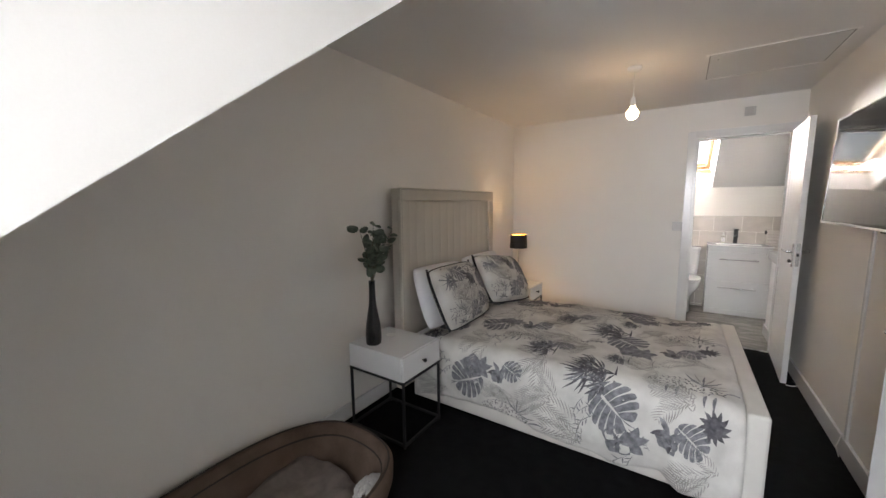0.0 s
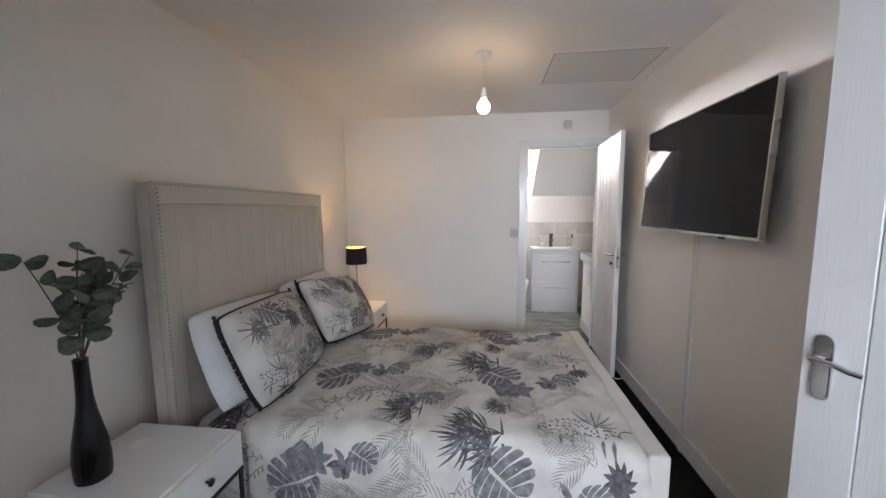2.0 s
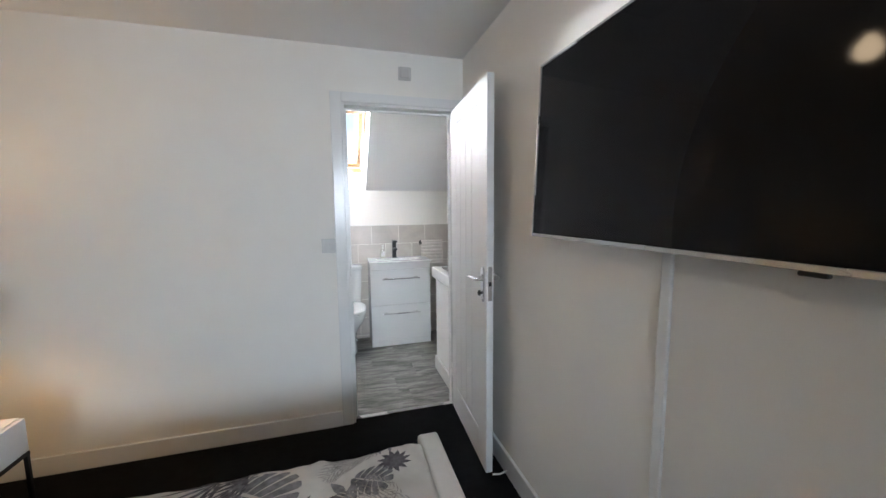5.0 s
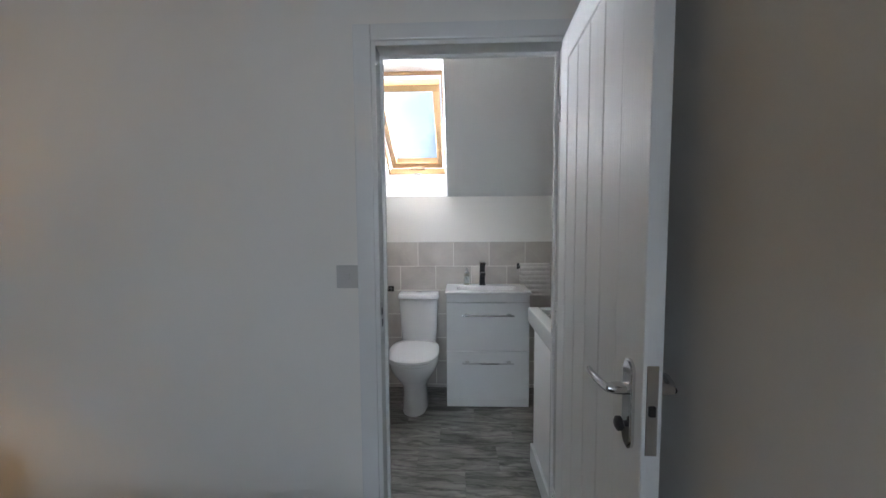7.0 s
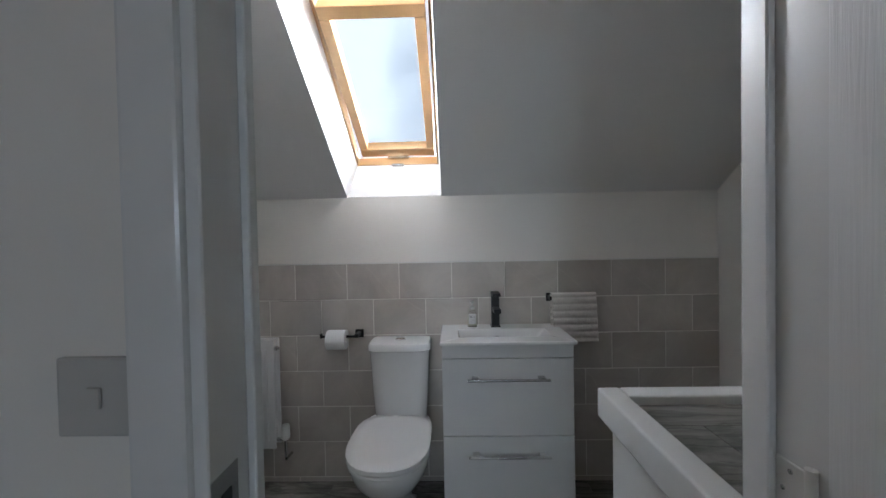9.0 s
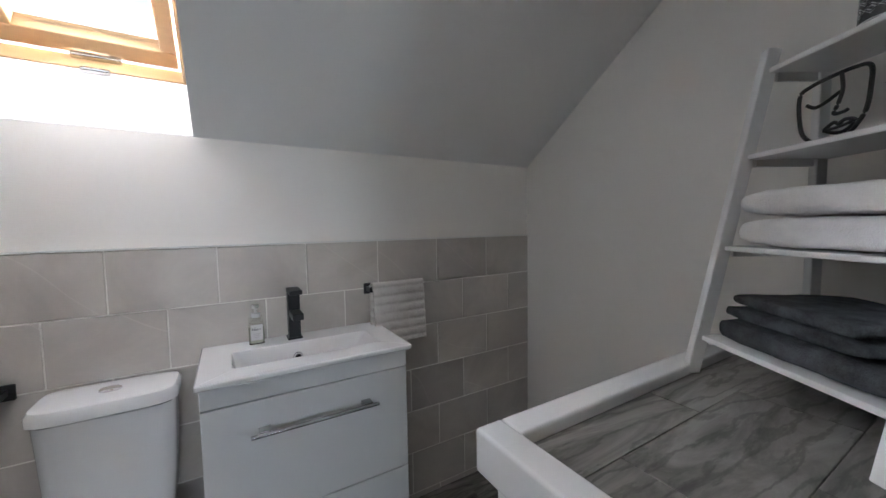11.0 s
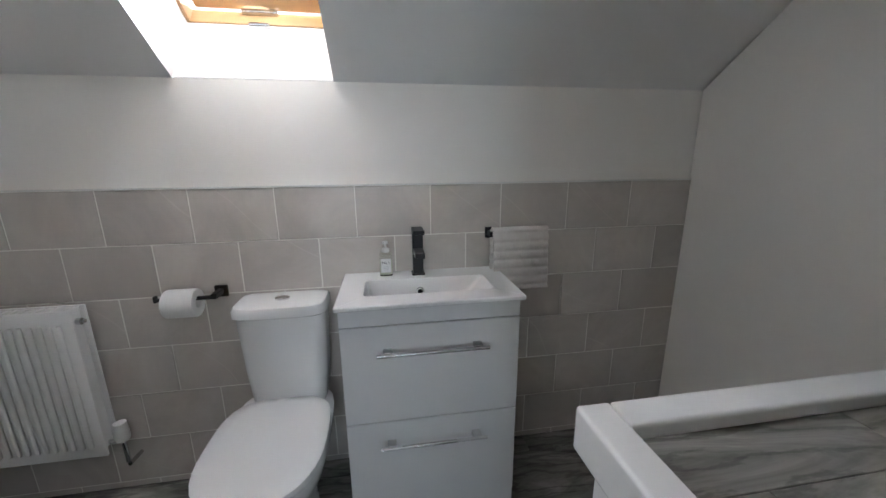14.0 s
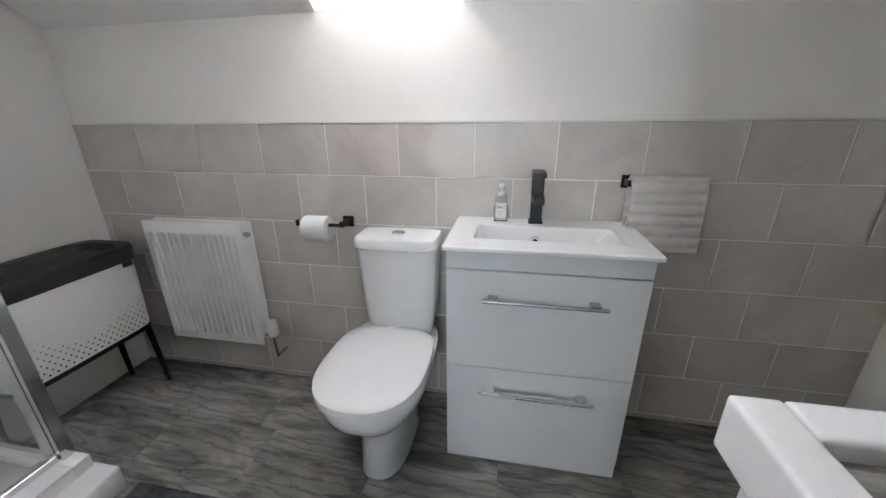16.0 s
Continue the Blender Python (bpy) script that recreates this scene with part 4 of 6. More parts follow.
pillow("plain white pillow behind a printed one against the headboard", 0.68, 0.46, 0.085, lean(-1.475, 2.42, 0.735, 20, 2, -3), WHITE_COTTON, 5, False)
pillow("plain white pillow behind a printed one against the headboard", 0.68, 0.46, 0.085, lean(-1.475, 3.10, 0.735, 20, 0, 0), WHITE_COTTON, 6, False)
pillow("off-white pillow with grey leaf print and black bobble trim", 0.67, 0.46, 0.125, lean(-1.36, 2.45, 0.735, 25, 4, -2), COTTON, 11, True)
pillow("off-white pillow with grey leaf print and black bobble trim", 0.65, 0.46, 0.125, lean(-1.335, 3.15, 0.725, 33, -4, -9), COTTON, 12, True)


# ---- nightstands ----
def nightstand(x0, x1, ya, yb, label, group):
    cx, cy = (x0 + x1) / 2, (ya + yb) / 2
    n = thing("nightstand", label, "nightstand", Matrix.Translation((cx, cy, 0)), group)
    hx_, hy_ = (x1 - x0) / 2, (yb - ya) / 2
    part("body", boxes(((-hx_, -hy_, 0.405), (hx_ - 0.018, hy_, 0.55)), bevel=0.002), LACQUER, n, "white lacquered drawer box")
    dr = part("drawer", boxes(((hx_ - 0.017, -hy_ + 0.002, 0.407), (hx_, hy_ - 0.002, 0.546)), bevel=0.002), LACQUER, n)
    bm = lathe(bmesh.new(), [(0.005, 0), (0.005, 0.012), (0.012, 0.016), (0.013, 0.022), (0.008, 0.026)], 16, pose(hx_, 0, 0.478, 0, 90, 0))
    part("knob", bm, BLACK_METAL, dr, "black round knob", True)
    w = 0.014
    for sx in (-1, 1):
        for sy in (-1, 1):
            x, y = sx * (hx_ - w / 2 - 0.001), sy * (hy_ - w / 2 - 0.001)
            part("leg", boxes(((x - w / 2, y - w / 2, 0), (x + w / 2, y + w / 2, 0.389)), bevel=0.001), BLACK_METAL, n)
    for z in (0.39, 0.012):
        part("rail", boxes(((-hx_, -hy_, z), (hx_, -hy_ + w, z + w)), ((-hx_, hy_ - w, z), (hx_, hy_, z + w)), ((-hx_, -hy_ + w, z), (-hx_ + w, hy_ - w, z + w)), ((hx_ - w, -hy_ + w, z), (hx_, hy_ - w, z + w))), BLACK_METAL, n)
    return n


nightstand(-1.68, -1.245, 1.635, 2.0, "white one-drawer nightstand on black metal legs beside the bed", "nightstands")
nightstand(-1.70, -1.225, 3.60, 3.97, "white one-drawer nightstand on black metal legs under the lamp", "nightstands")
bm = lathe(bmesh.new(), [(0.030, 0), (0.031, 0.001), (0.031, 0.003), (0.024, 0.004)], 28)
single("coaster", bm, PLASTIC, "small round white charger on the nightstand", "coaster", Matrix.Translation((-1.55, 1.88, 0.551)), smooth=True)

# vase with eucalyptus
vase = thing("vase", "tall black bottle vase on the nightstand", "vase", Matrix.Translation((-1.54, 1.712, 0.551)))
part("bottle", lathe(bmesh.new(), [(0.038, 0), (0.045, 0.005), (0.048, 0.03), (0.048, 0.075), (0.043, 0.13), (0.034, 0.18), (0.026, 0.225), (0.021, 0.27), (0.019, 0.33), (0.0185, 0.385), (0.020, 0.395), (0.015, 0.395), (0.013, 0.36)], 32), BLACK_GLAZE, vase, "", True)
plant = thing("eucalyptus_sprigs", "bunch of green eucalyptus sprigs standing in the vase", "plant", Matrix.Translation((-1.54, 1.712, 0.90)))
er = random.Random(21)


def round_leaf(bm, p, d, size, nrm):
    d = d.normalized()
    s = d.cross(nrm).normalized()
    nrm = s.cross(d).normalized()
    ring = []
    for i in range(10):
        a = math.tau * i / 10
        q = p + d * size * (0.55 - 0.5 * math.cos(a)) + s * size * 0.42 * math.sin(a) - nrm * size * 0.12 * abs(math.sin(a))
        ring.append(bm.verts.new(q))
    c = bm.verts.new(p + d * size * 0.5 + nrm * 0.02 * size)
    for i in range(10):
        bm.faces.new((c, ring[i], ring[(i + 1) % 10]))


for i in range(11):
    ang = er.uniform(0, math.tau)
    spread, top = er.uniform(0.04, 0.145), er.uniform(0.19, 0.37)
    if i == 0:
        spread, top = 0.02, 0.38
    pts = []
    for j in range(7):
        f = j / 6
        pts.append(Vector((math.cos(ang) * spread * f ** 1.5, math.sin(ang) * spread * f ** 1.5 * 1.15, top * f)))
    part("stem", tube(bmesh.new(), pts, 0.0026, 6, 0.5), STEM, plant, "", True)
    for j in range(3, 7):
        for side in (-1, 1):
            if er.random() < 0.93:
                out = Vector((math.cos(ang + side * 1.3 + er.uniform(-0.5, 0.5)), math.sin(ang + side * 1.3), er.uniform(-0.1, 0.7)))
                bm = bmesh.new()
                round_leaf(bm, pts[j], out, er.uniform(0.046, 0.068), Vector((er.uniform(-0.2, 1.3), er.uniform(-1.3, 0.4), 0.7)))
                part("leaf", bm, LEAF, plant)

# bedside lamp
lamp = thing("table_lamp", "lit bedside lamp with black drum shade and chrome stem", "lamp", Matrix.Translation((-1.47, 3.875, 0.55)))
part("base", lathe(bmesh.new(), [(0.052, 0), (0.055, 0.004), (0.055, 0.014), (0.048, 0.018), (0.02, 0.021)], 28), CHROME, lamp, "chrome disc base", True)
bm = bmesh.new()
bmesh.ops.create_uvsphere(bm, u_segments=24, v_segments=14, radius=0.036, matrix=Matrix.Translation((0, 0, 0.055)))
part("ball", bm, clear("smoked_glass", (0.55, 0.50, 0.45), 0.03), lamp, "smoked glass ball", True)
part("stem", lathe(bmesh.new(), [(0.006, 0.09), (0.006, 0.40)], 14), CHROME, lamp, "", True)
bm = bmesh.new()
n = 40
for r0, r1 in ((0.098, 0.095),):
    ring = [[bm.verts.new((r * math.cos(math.tau * i / n), r * math.sin(math.tau * i / n), z)) for i in range(n)] for r, z in ((0.092, 0.365), (0.089, 0.512))]
    for i in range(n):
        bm.faces.new((ring[0][i], ring[0][(i + 1) % n], ring[1][(i + 1) % n], ring[1][i]))
part("shade", bm, BLACK_TRIM, lamp, "black fabric drum shade", True)
bm = bmesh.new()
ring = [[bm.verts.new((r * math.cos(math.tau * i / n), r * math.sin(math.tau * i / n), z)) for i in range(n)] for r, z in ((0.089, 0.366), (0.086, 0.511))]
for i in range(n):
    bm.faces.new((ring[0][i], ring[1][i], ring[1][(i + 1) % n], ring[0][(i + 1) % n]))
part("shade_lining", bm, GOLD, lamp, "gold shade lining", True)
bm = bmesh.new()
bmesh.ops.create_uvsphere(bm, u_segments=16, v_segments=10, radius=0.028, matrix=Matrix.Translation((0, 0, 0.43)))
part("bulb", bm, LAMPBULB, lamp, "lit warm bulb", True)

# pendant lamp
pend = thing("pendant_lamp", "bare lit bulb on a white cord from the ceiling", "lamp", Matrix.Translation((-0.332, 3.06, CZ)))
part("ceiling_rose", lathe(bmesh.new(), [(0.046, 0.0), (0.047, -0.008), (0.042, -0.02), (0.03, -0.028), (0.008, -0.034)], 28), PLASTIC, pend, "", True)
part("cord", lathe(bmesh.new(), [(0.003, -0.03), (0.003, -0.21)], 10), PLASTIC, pend)
part("lamp_holder", lathe(bmesh.new(), [(0.008, -0.195), (0.014, -0.20), (0.017, -0.225), (0.017, -0.25), (0.02, -0.256)], 20), PLASTIC, pend, "", True)
part("bulb", lathe(bmesh.new(), [(0.014, -0.256), (0.017, -0.265), (0.034, -0.285), (0.0385, -0.305), (0.034, -0.325), (0.02, -0.34), (0.004, -0.344)], 24), BULB, pend, "lit round bulb", True)

# loft hatch, detector, switches, thermostat
hatch = tagged(thing("loft_hatch", "flush white loft hatch in the ceiling", "hatch", Matrix.Translation((0.40, 3.38, CZ))), kind="structure")
part("panel", boxes(((-0.312, -0.262, -0.004), (0.312, 0.262, 0.0)), bevel=0.0008), HATCH, hatch)
part("frame", boxes(((-0.335, -0.285, -0.0035), (0.335, -0.268, 0.0)), ((-0.335, 0.268, -0.005), (0.335, 0.285, 0.0)), ((-0.335, -0.268, -0.005), (-0.318, 0.268, 0.0)), ((0.318, -0.268, -0.005), (0.335, 0.268, 0.0)), bevel=0.001), CEIL, hatch)
# solid strips between panel and frame, the gap's shade put in as colour
part("gap", boxes(((-0.318, -0.268, -0.003), (0.318, -0.262, 0.0)), ((-0.318, 0.262, -0.003), (0.318, 0.268, 0.0)), ((-0.318, -0.262, -0.003), (-0.312, 0.262, 0.0)), ((0.312, -0.262, -0.003), (0.318, 0.262, 0.0))), DARK_GAP, hatch)
part("lock", lathe(bmesh.new(), [(0.009, 0), (0.009, -0.002), (0.004, -0.003)], 14, Matrix.Translation((-0.27, -0.17, -0.002))), SATIN, hatch, "small key lock")


def plate(name, label, cat, m, size, mat, key="rocker", group=""):
    """Square wall plate; local x out of the wall, y along, z up."""
    p = thing(name, label, cat, m, group)
    w, h = size
    part("faceplate", boxes(((0, -w / 2, -h / 2), (0.009, w / 2, h / 2)), bevel=0.003, segs=2), mat, p)
    if key == "rocker":
        part("rocker", boxes(((0.009, -0.008, -0.012), (0.0125, 0.008, 0.012)), bevel=0.0015), mat, p)
    return p


plate("light_switch", "square white single light switch by the bathroom door", "switch", pose(-0.037, YN, 1.154, 0, 0, -90), (0.086, 0.086), GREY_PLASTIC)
plate("light_switch", "square white single light switch below the thermostat", "switch", pose(XE, 2.133, 1.152, 0, 0, 180), (0.088, 0.088), GREY_PLASTIC)
al = plate("alarm_sounder", "small square white alarm box high on the wall", "alarm", pose(0.445, YN, 2.187, 0, 0, -90), (0.078, 0.078), GREY_PLASTIC, "")
part("cap", boxes(((0.009, -0.028, -0.028), (0.02, 0.028, 0.028)), bevel=0.004), GREY_PLASTIC, al)
th = plate("thermostat", "white thermostat with dark display on the wall", "thermostat", pose(XE, 2.133, 1.527, 0, 0, 180), (0.088, 0.088), PLASTIC, "")
part("display", boxes(((0.009, -0.034, -0.02), (0.0105, 0.034, 0.03)), bevel=0.0005), surface("grey_display", (0.05, 0.055, 0.05), 0.2, bump=0), th)
# thin white wire loop by the skirting
single("loose_cable", tube(bmesh.new(), [(XE - 0.02, 2.89, 0.14), (XE - 0.04, 2.88, 0.06), (XE - 0.03, 2.86, 0.012), (XE - 0.02, 2.9, 0.006)], 0.0025, 6), PLASTIC, "thin white cable looping over the skirting", "cable", smooth=True)
single("door_stop_wire", tube(bmesh.new(), [(XE - 0.018, 3.74, 0.03), (XE - 0.05, 3.75, 0.012), (XE - 0.085, 3.765, 0.006)], 0.004, 6), PLASTIC, "short white spring door stop at the skirting", "door stop", smooth=True)

# ---- dog bed ----
dog = thing("pet_bed", "oval brown suede pet bed with raised rim on the carpet", "pet bed", Matrix.Translation((-1.335, 0.72, 0)))
RX, RY = 0.385, 0.70


def rim_at(a, p):
    """Raised oval rim, flared outward, with a soft rounded lip."""
    ca, sa = math.cos(a), math.sin(a)
    k = (abs(ca) ** 3.2 + abs(sa) ** 3.2) ** (-1 / 3.2)
    lip = 0.20 - 0.05 * max(0, -math.cos(a - 0.25)) * 0
    prof = [(-0.10, 0.02), (-0.045, 0.03), (0.0, 0.17), (0.012, lip + 0.02), (0.03, lip + 0.03), (0.048, lip + 0.015), (0.045, 0.14), (0.01, 0.03), (-0.02, 0.003)]
    d, z = prof[p]
    return Vector(((RX + d - 0.05) * k * ca, (RY + d - 0.05) * k * sa, z + 0.006 * math.sin(5 * a)))


bm = bmesh.new()
g = [[bm.verts.new(rim_at(math.tau * i / 64, p)) for p in range(9)] for i in range(64)]
for i in range(64):
    for p in range(8):
        bm.faces.new((g[i][p], g[(i + 1) % 64][p], g[(i + 1) % 64][p + 1], g[i][p + 1]))
bm.faces.new([g[i][0] for i in range(64)])
part("rim", bm, SUEDE, dog, "", "all")
for pidx in (2, 4):
    pts = [rim_at(math.tau * i / 64, pidx) + Vector((0, 0, 0.002)) for i in range(65)]
    part("piping", tube(bmesh.new(), pts, 0.0045, 6), surface("dark_piping", (0.05, 0.035, 0.03), 0.9), dog, "dark stitched piping", True)


def blanket(u, v):
    x, y = (u - 0.5) * 0.50, (v - 0.5) * 1.02
    e = max(abs(u - 0.5), abs(v - 0.5)) * 2
    z = 0.10 + 0.035 * noise.noise(Vector((x * 5, y * 5, 1))) + 0.018 * noise.noise(Vector((x * 13, y * 13, 2))) - 0.05 * max(0, e - 0.8) * 5 * 0.5
    wob = 1 + 0.06 * noise.noise(Vector((u * 5, v * 5, 9)))
    return Vector((x * wob - 0.02, y * wob + 0.03, z)), Vector((0, 0, 1))


single("blanket", cloth(bmesh.new(), blanket, 40, 60, 0.05), FLEECE, "crumpled taupe fleece blanket in the pet bed", "blanket", Matrix.Translation((-1.335, 0.72, 0)), smooth="all")
toy = bmesh.new()
tr = random.Random(5)
for i in range(150):
    a, r = tr.uniform(0, 6.3), math.sqrt(tr.random())
    bmesh.ops.create_icosphere(toy, subdivisions=1, radius=tr.uniform(0.007, 0.011), matrix=Matrix.Translation((0.05 * r * math.cos(a), 0.075 * r * math.sin(a), 0.022 * (1 - r * r) + tr.uniform(0, 0.008))) @ Matrix.Diagonal((1, 1.5, 0.8, 1)))
single("chew_toy", toy, surface("white_yarn", (0.55, 0.54, 0.52), 0.95, var=0.15), "knotted white rope toy on the pet bed", "toy", Matrix.Translation((-1.09, 1.20, 0.155)), smooth=True)

# ---- bathroom ----
# boxed-in stair head with a vinyl top, used as a ledge
KX, KY, KT = 0.765, 5.115, 0.885
ledge = tagged(thing("stair_box", "white boxed-in ledge with slate-effect vinyl top", "ledge", Matrix.Translation((KX, YB, 0))), kind="structure")
part("front_panel", boxes(((0.03, 0.0, 0), (0.05, KY - YB - 0.03, 0.80)), ((0.05, KY - YB - 0.05, 0), (BE - KX, KY - YB - 0.03, 0.80))), SATINWOOD, ledge, "white painted side panel")
part("rim", boxes(((0.0, 0.0, 0.80), (0.062, KY - YB, KT)), ((0.062, KY - YB - 0.062, 0.80), (BE - KX, KY - YB, KT)), bevel=0.008, segs=3), GLOSS, ledge, "white gloss rim", True)
part("skirting_board", boxes(((0.015, 0.0, 0), (0.03, KY - YB - 0.015, 0.11)), ((0.03, KY - YB - 0.03, 0), (BE - KX, KY - YB - 0.015, 0.11)), bevel=0.004, segs=2), GLOSS, ledge)
part("top_board", boxes(((0.05, 0.0, 0.80), (BE - KX, KY - YB - 0.05, 0.855))), VINYL_BASE, ledge)
LX = KX + 0.063
ty = [YB + 0.001, YB + 0.19, YB + 0.39, KY - 0.063]
for j in range(3):
    x = LX
    cut = (0.30, 0.12, 0.40)[j]
    while x < BE - 0.005:
        x1 = min(BE - 0.002, x + cut)
        cut = 0.46
        ob = part("vinyl_tile", boxes(((x - KX + 0.0008, ty[j] - YB + 0.0008, 0.855), (x1 - KX - 0.0008, ty[j + 1] - YB - 0.0008, 0.860)), bevel=0.0008), VINYL, ledge)
        x = x1

# vanity unit
VX0, VX1, VY = 0.292, 0.900, 5.705
van = thing("vanity_unit", "white gloss two-drawer vanity unit against the tiles", "vanity", Matrix.Translation(((VX0 + VX1) / 2, 0, 0)))
hw = (VX1 - VX0) / 2 - 0.004
part("carcass", boxes(((-hw, VY + 0.02, 0.0), (hw, BN - 0.012, 0.70)), ((-hw, VY + 0.02, 0.70), (-hw + 0.016, BN - 0.012, 0.845)), ((hw - 0.016, VY + 0.02, 0.70), (hw, BN - 0.012, 0.845)), ((-hw + 0.016, BN - 0.03, 0.70), (hw - 0.016, BN - 0.012, 0.845)), bevel=0.0012), LACQUER, van)
part("plinth", boxes(((-hw, VY + 0.006, 0.0), (hw, VY + 0.0195, 0.058)), bevel=0.001), LACQUER, van)
part("top_rail", boxes(((-hw, VY + 0.002, 0.781), (hw, VY + 0.0195, 0.845)), bevel=0.001), LACQUER, van)
for z0, z1, hz in ((0.062, 0.419, 0.340), (0.423, 0.777, 0.690)):
    dr = part("drawer", boxes(((-hw, VY, z0), (hw, VY + 0.0195, z1)), bevel=0.0018), LACQUER, van, "gloss white drawer front")
    h = new("handle")
    h.parent = dr
    tagged(h, "slim brushed steel bar handle")
    bm = tube(bmesh.new(), [(-0.185, VY - 0.034, hz), (0.185, VY - 0.034, hz)], 0.006, 12)
    box(bm, (-0.165, VY - 0.032, hz - 0.005), (-0.135, VY, hz + 0.009), 0.001)
    box(bm, (0.135, VY - 0.032, hz - 0.005), (0.165, VY, hz + 0.009), 0.001)
    me = mesh_of("handle", bm, SATIN, True)
    bpy.data.objects.remove(h)
    h = new("handle", me)
    h.parent = dr
    tagged(h, "slim brushed steel bar handle")

# basin with sloping side
bas = thing("basin", "white ceramic rectangular basin on the vanity unit", "basin", Matrix.Translation(((VX0 + VX1) / 2, 0, 0.846)))
bx0, bx1, byf, byb = -0.308, 0.308, VY - 0.032, BN - 0.010
ix0, ix1, iyf, iyb = -0.222, 0.225, VY + 0.055, BN - 0.112
jx0, jx1, jyf, jyb = -0.200, 0.130, VY + 0.072, BN - 0.122


def basin_mesh():
    bm = bmesh.new()

    def ring(x0, x1, y0_, y1_, z, r):
        pts = []
        for cx, cy, a0 in ((x1 - r, y1_ - r, 0), (x0 + r, y1_ - r, 90), (x0 + r, y0_ + r, 180), (x1 - r, y0_ + r, 270)):
            for i in range(5):
                a = radians(a0 + 22.5 * i)
                pts.append(bm.verts.new((cx + r * math.cos(a), cy + r * math.sin(a), z)))
        return pts
    rings = [ring(bx0 + 0.004, bx1 - 0.004, byf + 0.004, byb, 0.0, 0.004), ring(bx0, bx1, byf, byb, 0.004, 0.006), ring(bx0, bx1, byf, byb, 0.014, 0.006), ring(bx0 + 0.004, bx1 - 0.004, byf + 0.004, byb - 0.002, 0.018, 0.006),
             ring(ix0, ix1, iyf, iyb, 0.017, 0.016), ring(ix0 + 0.003, ix1 - 0.006, iyf + 0.004, iyb - 0.003, 0.011, 0.016), ring(jx0, jx1, jyf, jyb, -0.088, 0.022), ring(jx0 + 0.015, jx1 - 0.02, jyf + 0.015, jyb - 0.015, -0.102, 0.02)]
    for a, b in zip(rings, rings[1:]):
        for i in range(20):
            bm.faces.new((a[i], a[(i + 1) % 20], b[(i + 1) % 20], b[i]))
    bm.faces.new(rings[-1])
    return bm


part("bowl", basin_mesh(), CERAMIC, bas, "", True)
bm = lathe(bmesh.new(), [(0.0145, 0), (0.0165, 0.002), (0.0145, 0.006), (0.009, 0.0062)], 20, pose(-0.02, iyb - 0.005, -0.034, 90, 0, 0))
part("overflow_ring", bm, CHROME, bas, "chrome overflow ring", True)
part("overflow_hole", lathe(bmesh.new(), [(0.0095, 0.0), (0.0095, 0.0072), (0.0005, 0.0072)], 14, pose(-0.02, iyb - 0.005, -0.034, 90, 0, 0)), BLACK_METAL, bas, "dark overflow hole")

# tap
tap = thing("tap", "tall square matt black mixer tap on the basin", "tap", Matrix.Translation((0.575, 5.975, 0.864)))
part("column", boxes(((-0.02, -0.02, 0), (0.02, 0.02, 0.165)), bevel=0.003, segs=2), BLACK_METAL, tap)
part("base_plate", boxes(((-0.025, -0.025, 0), (0.025, 0.025, 0.008)), bevel=0.002), BLACK_METAL, tap)
part("spout", boxes(((-0.018, -0.105, 0.086), (0.018, -0.018, 0.108)), bevel=0.003, segs=2), BLACK_METAL, tap)
part("lever", boxes(((-0.021, -0.075, 0.168), (0.021, 0.021, 0.184)), bevel=0.003, segs=2), BLACK_METAL, tap)

# soap dispenser with printed label
soap = thing("soap_dispenser", "clear pump bottle of hand soap with a white label", "soap dispenser", Matrix.Translation((0.452, 5.972, 0.864)))
part("bottle", boxes(((-0.024, -0.018, 0.002), (0.024, 0.018, 0.095)), bevel=0.006, segs=3), SOAP, soap, "", True)
part("liquid", boxes(((-0.020, -0.014, 0.006), (0.020, 0.014, 0.06)), bevel=0.005, segs=2), surface("pale_soap", (0.62, 0.62, 0.50), 0.3, bump=0), soap)
part("label", boxes(((-0.019, -0.0195, 0.018), (0.019, -0.0185, 0.072))), PAPER, soap, "white paper label")
txt = bpy.data.curves.new("label_text", "FONT")
txt.body, txt.size, txt.align_x = "No.1", 0.014, "CENTER"
to = new("tmp_text", txt)
to.matrix_world = pose(0, 0, 0)
dep = bpy.context.evaluated_depsgraph_get()
tme = bpy.data.meshes.new_from_object(to.evaluated_get(dep))
bpy.data.objects.remove(to)
tme.materials.clear()
tme.materials.append(BLACK_TRIM)
lt = new("lettering", tme)
lt.parent = soap
lt.matrix_basis = pose(0, -0.0199, 0.052, 90, 0, 0)
part("text_line", boxes(((-0.012, -0.0198, 0.040), (0.012, -0.0195, 0.0415)), ((-0.010, -0.0198, 0.034), (0.010, -0.0195, 0.0355)), ((-0.008, -0.0198, 0.028), (0.008, -0.0195, 0.0295))), GREY_PLASTIC, soap)
bm = lathe(bmesh.new(), [(0.014, 0.095), (0.014, 0.108), (0.005, 0.110), (0.005, 0.125), (0.011, 0.126), (0.011, 0.136), (0.003, 0.138)], 18)
box(bm, (-0.005, -0.038, 0.127), (0.005, 0.0, 0.134), 0.002)
part("pump", bm, PLASTIC, soap, "white pump head", True)

# towel bar with hand towel
hang = thing("towel_holder", "small matt black towel bar on the tiles", "towel bar", Matrix.Translation((0.99, BN - 0.012, 1.01)))
part("wall_plate", boxes(((-0.135, -0.012, -0.022), (-0.105, 0.0, 0.022)), bevel=0.002), BLACK_METAL, hang)
